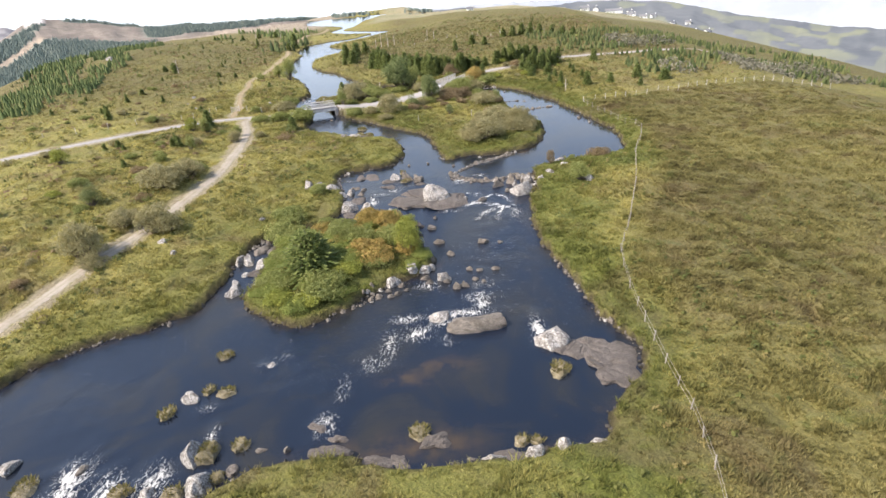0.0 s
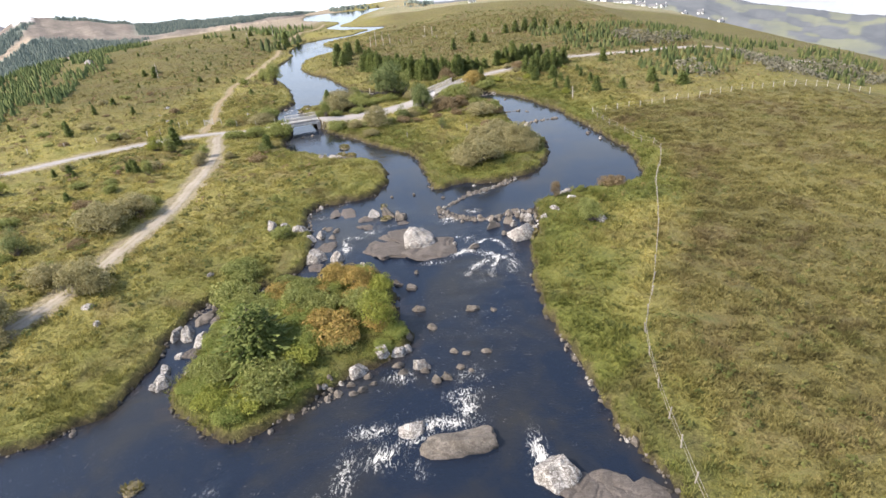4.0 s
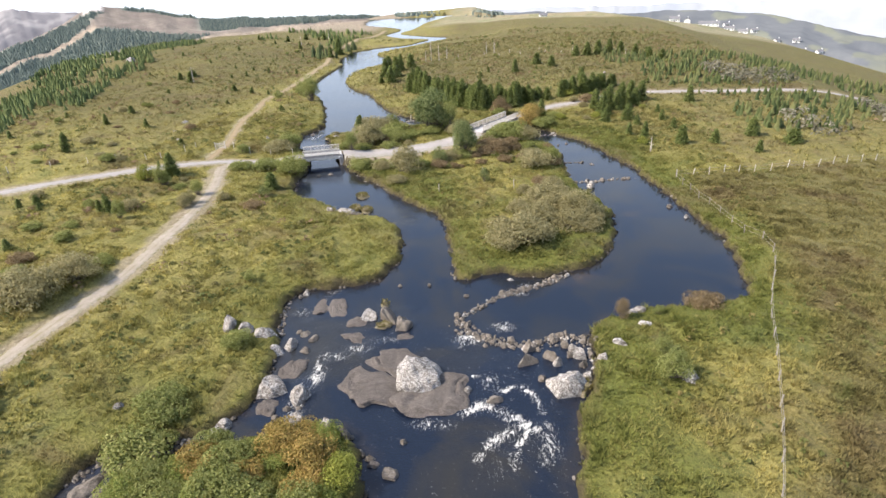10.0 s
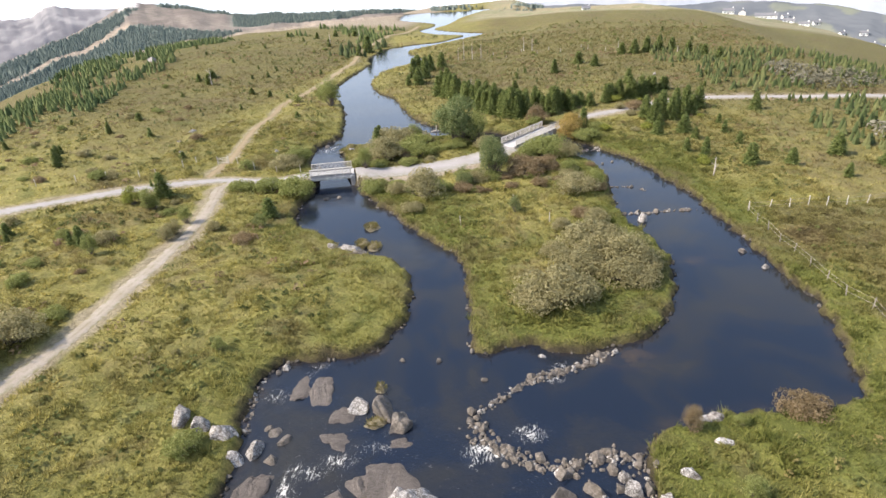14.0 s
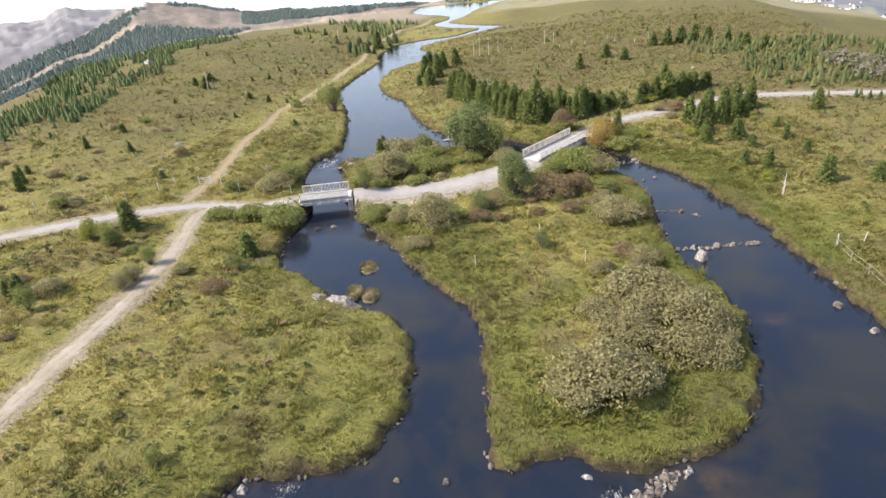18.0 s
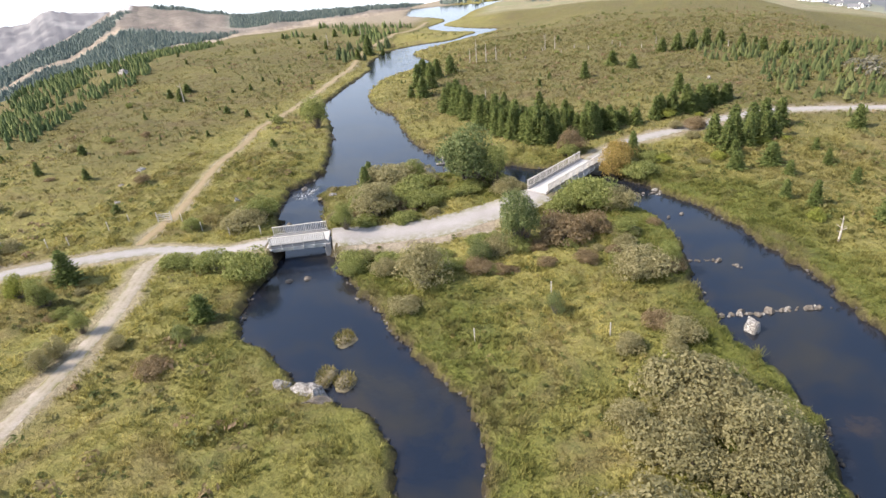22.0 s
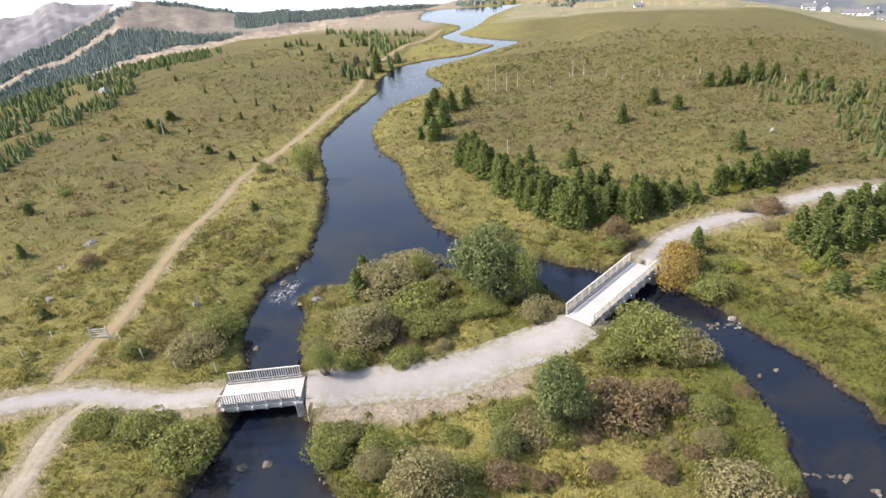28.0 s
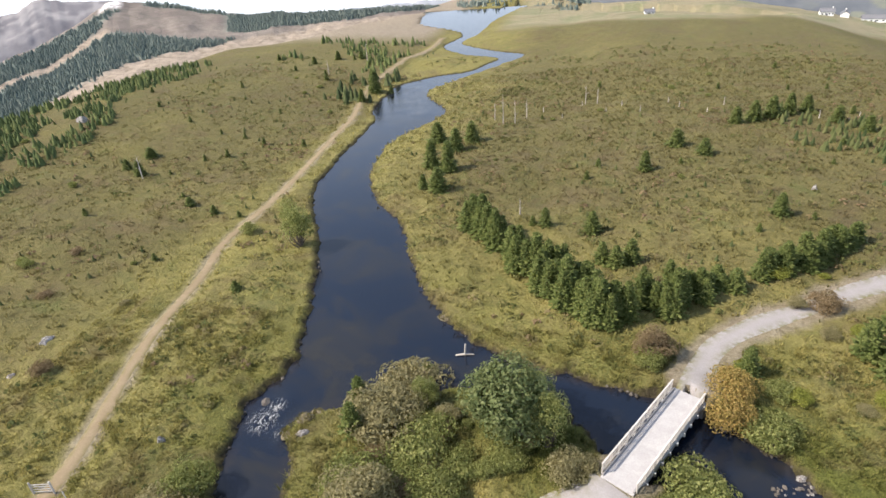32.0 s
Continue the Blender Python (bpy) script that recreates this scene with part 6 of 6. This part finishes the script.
def house(x, y, L, W, H, turn, label, windows, z=None):
    top = tagged(new("house"), label, "house", "houses on the far hill")
    top.matrix_basis = pose(x, y, (ground_z(x, y) if z is None else z) - 0.2, 0, 0, turn)
    bm = bmesh.new()
    box(bm, (L, W, H), Matrix.Translation((0, 0, H / 2)))
    for s in (-1, 1):
        bm.faces.new([bm.verts.new(p) for p in ((s * L / 2, -W / 2, H), (s * L / 2, W / 2, H), (s * L / 2, 0, H + W * 0.36))])
    part("wall", bm, WHITE, top)
    for s in (-1, 1):
        bm = bmesh.new()
        box(bm, (L + 0.6, math.hypot(W / 2, W * 0.36) + 0.4, 0.18), Matrix.Translation((0, s * W / 4, H + W * 0.18 + 0.1)) @ Matrix.Rotation(-s * math.atan(0.72), 4, "X"))
        part("roof", bm, SLATE, top)
    bm = bmesh.new()
    box(bm, (0.5, 0.5, 0.9), Matrix.Translation((L * 0.38, 0, H + W * 0.36 + 0.2)))
    part("chimney", bm, WHITE, top)
    for i in range(windows):
        bm = bmesh.new()
        box(bm, (0.7, 0.12, 0.28 * H), Matrix.Translation((-L / 2 + L * (i + 0.6) / windows, -W / 2 - 0.03, 0.58 * H)), 0.02)
        part("window", bm, PANE, top)
    bm = bmesh.new()
    box(bm, (0.75, 0.12, 0.66 * H), Matrix.Translation((-L / 2 + L * 0.47, -W / 2 - 0.03, 0.33 * H)), 0.02)
    part("door", bm, SLATE, top)


for row in [(104, 431, 5.6, 3.8, 1.8, -8, "white cottage with a slate roof", 4), (111, 429, 4.2, 3.4, 1.9, 70, "small white gabled house", 2), (122, 424, 11, 3.6, 1.6, -14, "long low white farm shed", 5),
            (133, 421, 5.5, 3, 1.3, -20, "low white stone outbuilding with slate roof", 3), (140, 418, 5, 2.8, 1.2, -24, "low pale outbuilding beside the farm", 2), (24, 402, 4, 2.6, 1.0, 10, "low grey ruined cottage on the far plain", 2)]:
    house(*row)
_az, _k, _P, _w = RIDGES["mountain_east"]
for a_, k_, turn_ in [(20.5, 16, 5), (22.2, 20, 30), (23.6, 17, -15), (24.3, 22, 0), (25.4, 20, 20), (18.2, 14, 10)]:
    p_ = _P[k_, int(np.searchsorted(_az, a_))]
    house(float(p_[0]), float(p_[1]), 3.6, 2.4, 1.5, turn_, "small white house among fields on the far hill", 3, float(p_[2]))


# ---------- far woods and grass ----------
def wood(name, ring_test, count, tall, rng, label, span, places=None, needles=None):
    """Far conifers as one piece: each a ragged cone of a few boughs."""
    if places is None:
        x, y = rng.uniform(span[0], span[1], count), rng.uniform(span[2], span[3], count)
        m = ring_test(x, y, rng)
        x, y = x[m], y[m]
        z = land(x, y)
    else:
        x, y, z = places.T
    n = len(x)
    h = tall * rng.uniform(0.55, 1.25, n)
    V, Fc = [], []
    base = 0
    for t, (lo, hi, r) in enumerate(((0.0, 0.55, 0.3), (0.22, 0.8, 0.25), (0.48, 1.0, 0.17))):
        k = 6
        ang = np.arange(k) * 6.283 / k + t
        ring = np.stack([np.cos(ang), np.sin(ang)], 1)[None] * (h * r)[:, None, None] * rng.uniform(0.7, 1.3, (n, k, 1))
        low = np.concatenate([ring + np.stack([x, y], 1)[:, None], (z + h * lo)[:, None, None] + h[:, None, None] * rng.uniform(-0.06, 0.06, (n, k, 1))], 2)
        tip = np.stack([x, y, z + h * hi], 1)[:, None]
        v = np.concatenate([low, tip], 1)
        i = np.arange(n)[:, None] * (k + 1) + base
        f = np.stack([i + np.arange(k)[None], i + (np.arange(k)[None] + 1) % k, np.broadcast_to(i + k, (n, k))], -1)
        V.append(v.reshape(-1, 3)), Fc.append(f.reshape(-1, 3))
        base += n * (k + 1)
    tint = np.concatenate([np.repeat(rng.rand(n), 7)] * 3)
    ob = sheet(name, np.vstack(V), np.vstack(Fc), needles, {"tint": tint}, False)
    return tagged(ob, label, "wood", kind="stuff")


CREST_NEEDLES = leaf_material("plantation_needles", (0.09, 0.125, 0.045), (0.145, 0.185, 0.062), (0.23, 0.255, 0.088), "tint", 0.3)
EDGE_NEEDLES = leaf_material("sapling_needles", (0.06, 0.085, 0.03), (0.1, 0.125, 0.044), (0.165, 0.175, 0.068), "tint", 0.35)
DIM_NEEDLES = leaf_material("old_needles", (0.05, 0.072, 0.026), (0.085, 0.11, 0.04), (0.14, 0.16, 0.065), "tint", 0.3)
# far needles are paled and blued: haze painted into the leaf colour
HAZED_NEEDLES = leaf_material("hazed_needles", (0.13, 0.17, 0.155), (0.19, 0.235, 0.205), (0.27, 0.3, 0.25), "tint", 0.3)
rng = np.random.RandomState(21)
CREST = spline([(-108, 150), (-116, 172), (-122, 192), (-132, 222), (-138, 250), (-140, 278), (-142, 306)], 4.0)
wood("spruce_wood", lambda x, y, r: (line_distance(x, y, CREST) < 9 + 13 * rough(x, y, 26) * step(140, 190, y) * step(330, 250, y)) & (rough(x, y, 9, 1) > 0.34), 6500, 2.0, rng, "young spruce plantation along the crest of the moor", (-165, -84, 145, 320), None, CREST_NEEDLES)


def slope_wood(ridge_name, count, tall, rng, label):
    """Conifers standing on a far slope wherever it is wooded."""
    az, k, P, w = RIDGES[ridge_name]
    i, j = rng.randint(0, len(k) - 1, count), rng.randint(0, len(az) - 1, count)
    u, t = rng.rand(count, 1), rng.rand(count, 1)
    p = (P[i, j] * (1 - u) + P[i, j + 1] * u) * (1 - t) + (P[i + 1, j] * (1 - u) + P[i + 1, j + 1] * u) * t
    p = p[w[i, j] > rng.uniform(0.3, 0.8, count)]
    wood("spruce_wood", None, len(p), tall, rng, label, None, p - [0, 0, 0.2], HAZED_NEEDLES)


wood("spruce_wood", lambda x, y, r: (rough(x, y, 12, 1) > 0.5) & (lane_distance(x, y) > 3) & (shore(x, y) > 5), 420, 2.4, rng, "young spruce plantation above the footpath", (-112, -66, 306, 362), None, CREST_NEEDLES)
wood("spruce_wood", lambda x, y, r: (rough(x, y, 8, 1) > 0.4) & (lane_distance(x, y) > 2.5) & (shore(x, y) > 2), 60, 3.4, rng, "clump of spruce where the footpath meets the river", (-76, -60, 270, 300), None, DIM_NEEDLES)
wood("spruce_wood", lambda x, y, r: (rough(x, y, 14, 1) > 0.45) & (shore(x, y) > 2), 700, 2.6, rng, "low dark wood along the far shore of the lake", (-120, 0, 478, 500), None, HAZED_NEEDLES)
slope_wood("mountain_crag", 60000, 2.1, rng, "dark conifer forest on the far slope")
wood("spruce_wood", lambda x, y, r: (rough(x, y, 8) > 0.42) & (x > 35 + 0.22 * np.maximum(235 - y, 0) + 8 * (rough(x, y, 10, 1) - 0.5)) & (y < 250 - 0.22 * (x - 36) + 8 * (rough(x, y, 12, 2) - 0.5)) & (y > 148 + 0.1 * (x - 60)) & (lane_distance(x, y) > 3.5),
     3000, 1.9, rng, "mixed young spruce on the edge of the moor", (28, 135, 140, 256), None, EDGE_NEEDLES)
wood("spruce_wood", lambda x, y, r: (rough(x, y, 12) > 0.62) & (shore(x, y) > 6) & (lane_distance(x, y) > 3.5), 1300, 0.9, rng, "scattered saplings and heather clumps", (-150, 70, 165, 340), None, EDGE_NEEDLES)

GRASS = Nodes("grass_blades")


def grass_material():
    n = GRASS
    t = n.attr("tint")
    grass = n.ramp(t, (0.05, (0.141, 0.137, 0.042)), (0.5, (0.314, 0.285, 0.091)), (0.95, (0.429, 0.372, 0.13)))
    moor = n.ramp(t, (0.05, (0.087, 0.077, 0.031)), (0.5, (0.168, 0.148, 0.058)), (0.95, (0.245, 0.221, 0.097)))
    lush = n.ramp(t, (0.05, (0.07, 0.086, 0.021)), (0.5, (0.154, 0.165, 0.041)), (0.95, (0.227, 0.223, 0.073)))
    big = n.noise(0.045, 4, 0.6, 0.4)
    c = n.mix(n.math("ADD", n.attr("moor"), n.math("MULTIPLY", n.math("SUBTRACT", big, 0.5), 1.1), True), grass, moor)
    c = n.mix(n.attr("lush"), c, lush)
    c = n.mix(n.ramp(n.noise(0.11, 5, 0.65, 0.8), (0.5, 0.0), (0.66, 0.5)), c, (0.17, 0.122, 0.075))
    c = n.mix(n.ramp(n.noise(0.19, 5, 0.7, 0.6), (0.56, 0.0), (0.68, 0.5)), c, (0.15, 0.18, 0.056))
    n.done(c, 0.75, Specular_IOR_Level=0.15)
    tr, m = n.add("ShaderNodeBsdfTranslucent"), n.add("ShaderNodeMixShader")
    n.put(tr.inputs["Color"], c)
    m.inputs[0].default_value = 0.5
    n.t.links.new(n.out.outputs[0], m.inputs[1]), n.t.links.new(tr.outputs[0], m.inputs[2])
    n.t.links.new(m.outputs[0], n.t.nodes["Material Output"].inputs["Surface"])
    return n.mat


GRASS_MAT = grass_material()


def tussocks(name, count, x0, x1, y0, y1, tall, wide, blades_each, rng, label, keep=None):
    x, y = rng.uniform(x0, x1, count), rng.uniform(y0, y1, count)
    d = near_value(GD, x, y)
    m = (d > 0.34) & (near_value(LANES, x, y) > 2.3) & (near_value(bare_v, x, y) < 0.45)
    if keep is not None:
        m &= keep(x, y, d)
    x, y, d = x[m], y[m], d[m]
    z = near_value(GZ, x, y) - 0.04
    n, k = len(x), blades_each
    clump = rough(x, y, 1.3, 1)
    h = tall * (0.26 + 1.35 * clump ** 1.6) * rng.uniform(0.7, 1.2, n) * (1 + 0.5 * np.exp(-d / 1.2))
    a = rng.uniform(0, 6.283, (n, k))
    lean = rng.uniform(0.25, 0.95, (n, k)) * h[:, None]
    r = rng.uniform(0, wide * 1.2, (n, k))
    bx, by = x[:, None] + r * np.cos(a), y[:, None] + r * np.sin(a)
    side = a + 1.57 + rng.uniform(-0.5, 0.5, (n, k))
    sx, sy = wide * 0.5 * np.cos(side), wide * 0.5 * np.sin(side)
    zz = np.broadcast_to(z[:, None], (n, k))
    v = np.stack([np.stack([bx - sx, by - sy, zz], -1), np.stack([bx + sx, by + sy, zz], -1),
                  np.stack([bx + lean * np.cos(a), by + lean * np.sin(a), zz + h[:, None] * rng.uniform(0.6, 1.05, (n, k))], -1)], 2)
    tint = np.clip(0.15 + 0.7 * rng.rand(n) + 0.75 * (rough(x, y, 0.9) - 0.5) + 0.35 * (rough(x, y, 7, 2) - 0.5), 0, 1)
    rep = lambda q: np.repeat(q, 3 * k)
    ob = sheet(name, v.reshape(-1, 3), np.arange(n * k * 3).reshape(-1, 3), GRASS_MAT,
               {"tint": rep(tint), "moor": rep(near_value(moor_v, x, y)), "lush": rep(near_value(lush_v, x, y))}, False)
    return tagged(ob, label, "grass", kind="stuff")


rng = np.random.RandomState(31)
tussocks("grass_bank", 150000, -64, 41, 22, 172, 0.42, 0.07, 6, rng, "long green grass hanging over the river banks", lambda x, y, d: d < 3.2)
tussocks("grass_field", 170000, -62, 41, 22, 170, 0.4, 0.1, 6, rng, "rough tussocky moor grass", lambda x, y, d: d >= 2.5)
tussocks("grass_moor", 125000, 13, 92, 22, 134, 0.36, 0.11, 4, rng, "dense brown-green moor grass beyond the fence", lambda x, y, d: near_value(past_fence, x, y) > 0.4)
tussocks("grass_moor", 85000, -120, 78, 25, 300, 0.5, 0.2, 4, rng, "brown and green moor grass further off", lambda x, y, d: ((x < -60) & (y > 70)) | (x > 40) | (y > 168))


def heather(name, count, rng, label, span, test, size=(0.3, 1.0), material=None, leaf=0.24, lift=0.75):
    """Low heather and bramble clumps as one piece."""
    x, y = rng.uniform(span[0], span[1], count), rng.uniform(span[2], span[3], count)
    d = near_value(GD, x, y)
    m = (d > 3) & (near_value(LANES, x, y) > 3) & test(x, y)
    x, y = x[m], y[m]
    n, k = len(x), 16
    z, r = near_value(GZ, x, y), rng.uniform(*size, n)
    a, e = rng.uniform(0, 6.283, (n, k)), rng.uniform(0.1, 1.5, (n, k))
    nrm = np.stack([np.cos(a) * np.cos(e), np.sin(a) * np.cos(e), np.sin(e)], -1)
    c = np.stack([x, y, z], -1)[:, None] + nrm * r[:, None, None] * [1, 1, lift]
    v, f = leaf_cloud(c.reshape(-1, 3), nrm.reshape(-1, 3), leaf, rng)
    ob = sheet(name, v, f, material or HEATHER, {"tint": np.repeat(np.clip(rng.rand(n) * 0.8 + 0.6 * (rough(x, y, 12) - 0.4), 0, 1), k * 4)}, False)
    return tagged(ob, label, "heather", kind="stuff")


HEATHER = leaf_material("heather_clumps", (0.1, 0.115, 0.035), (0.17, 0.165, 0.06), (0.25, 0.17, 0.105), "tint", 0.35)
heather("heather", 3400, rng, "low green and brown heather clumps on the moor", (-118, -18, 50, 330), lambda x, y: rough(x, y, 10) > 0.42)
heather("heather", 2600, rng, "low green and brown heather clumps on the moor", (-30, 75, 140, 320), lambda x, y: (rough(x, y, 10) > 0.42) & ((y > 165) | (x > 28)))
SCRUB = leaf_material("birch_scrub", (0.13, 0.125, 0.085), (0.19, 0.18, 0.13), (0.26, 0.245, 0.19), "tint", 0.35)
heather("birch_scrub", 1500, rng, "grey leafless birch scrub at the edge of the wood", (58, 118, 138, 215), lambda x, y: (rough(x, y, 14, 1) > 0.45) & (y > 142 + 0.25 * (x - 50)), (0.7, 1.5), SCRUB, 0.4, 1.5)
RUSH = leaf_material("rush_clumps", (0.085, 0.1, 0.03), (0.155, 0.16, 0.05), (0.25, 0.2, 0.08), "tint", 0.4)
heather("rushes", 5200, rng, "small clumps of dark green rushes in the grass", (-62, 41, 22, 168), lambda x, y: rough(x, y, 5, 1) > 0.4, (0.15, 0.42), RUSH, 0.15, 1.2)


def bank_stones(count, rng):
    """Small dark stones and peat lumps lining the waterline, as one piece."""
    lines = np.vstack([l[(l[:, 1] > 20) & (l[:, 1] < 185)] for l in (WEST_LINE, EAST_LINE, ISLE_RING, HOLM_RING)])
    p = lines[rng.randint(len(lines), size=count * 3)] + rng.normal(size=(count * 3, 2)) * 0.7
    d = shore(p[:, 0], p[:, 1])
    p = p[(np.abs(d - 0.05) < 0.28) & (bridge_distance(p[:, 0], p[:, 1]) > 1)][:count]
    v, f = ball(1)
    n = len(p)
    s = rng.uniform(0.08, 0.24, (n, 1, 1)) * rng.uniform(0.6, 1.4, (n, 1, 3))
    V = v[None] * s * rng.uniform(0.75, 1.25, (n, len(v), 1)) + np.column_stack([p, water_level(p[:, 1]) + 0.02])[:, None]
    F = f[None] + (np.arange(n) * len(v))[:, None, None]
    m = Nodes("wet_stones")
    mat = m.done(m.ramp(m.random(True), (0.1, (0.018, 0.015, 0.011)), (0.75, (0.04, 0.034, 0.027)), (0.98, (0.13, 0.115, 0.098))), 0.7)
    ob = sheet("bank_stones", V.reshape(-1, 3), F.reshape(-1, 3), mat, None, False)
    return tagged(ob, "small dark stones and peat lumps along the waterline", "stones", kind="stuff")


bank_stones(1700, rng)
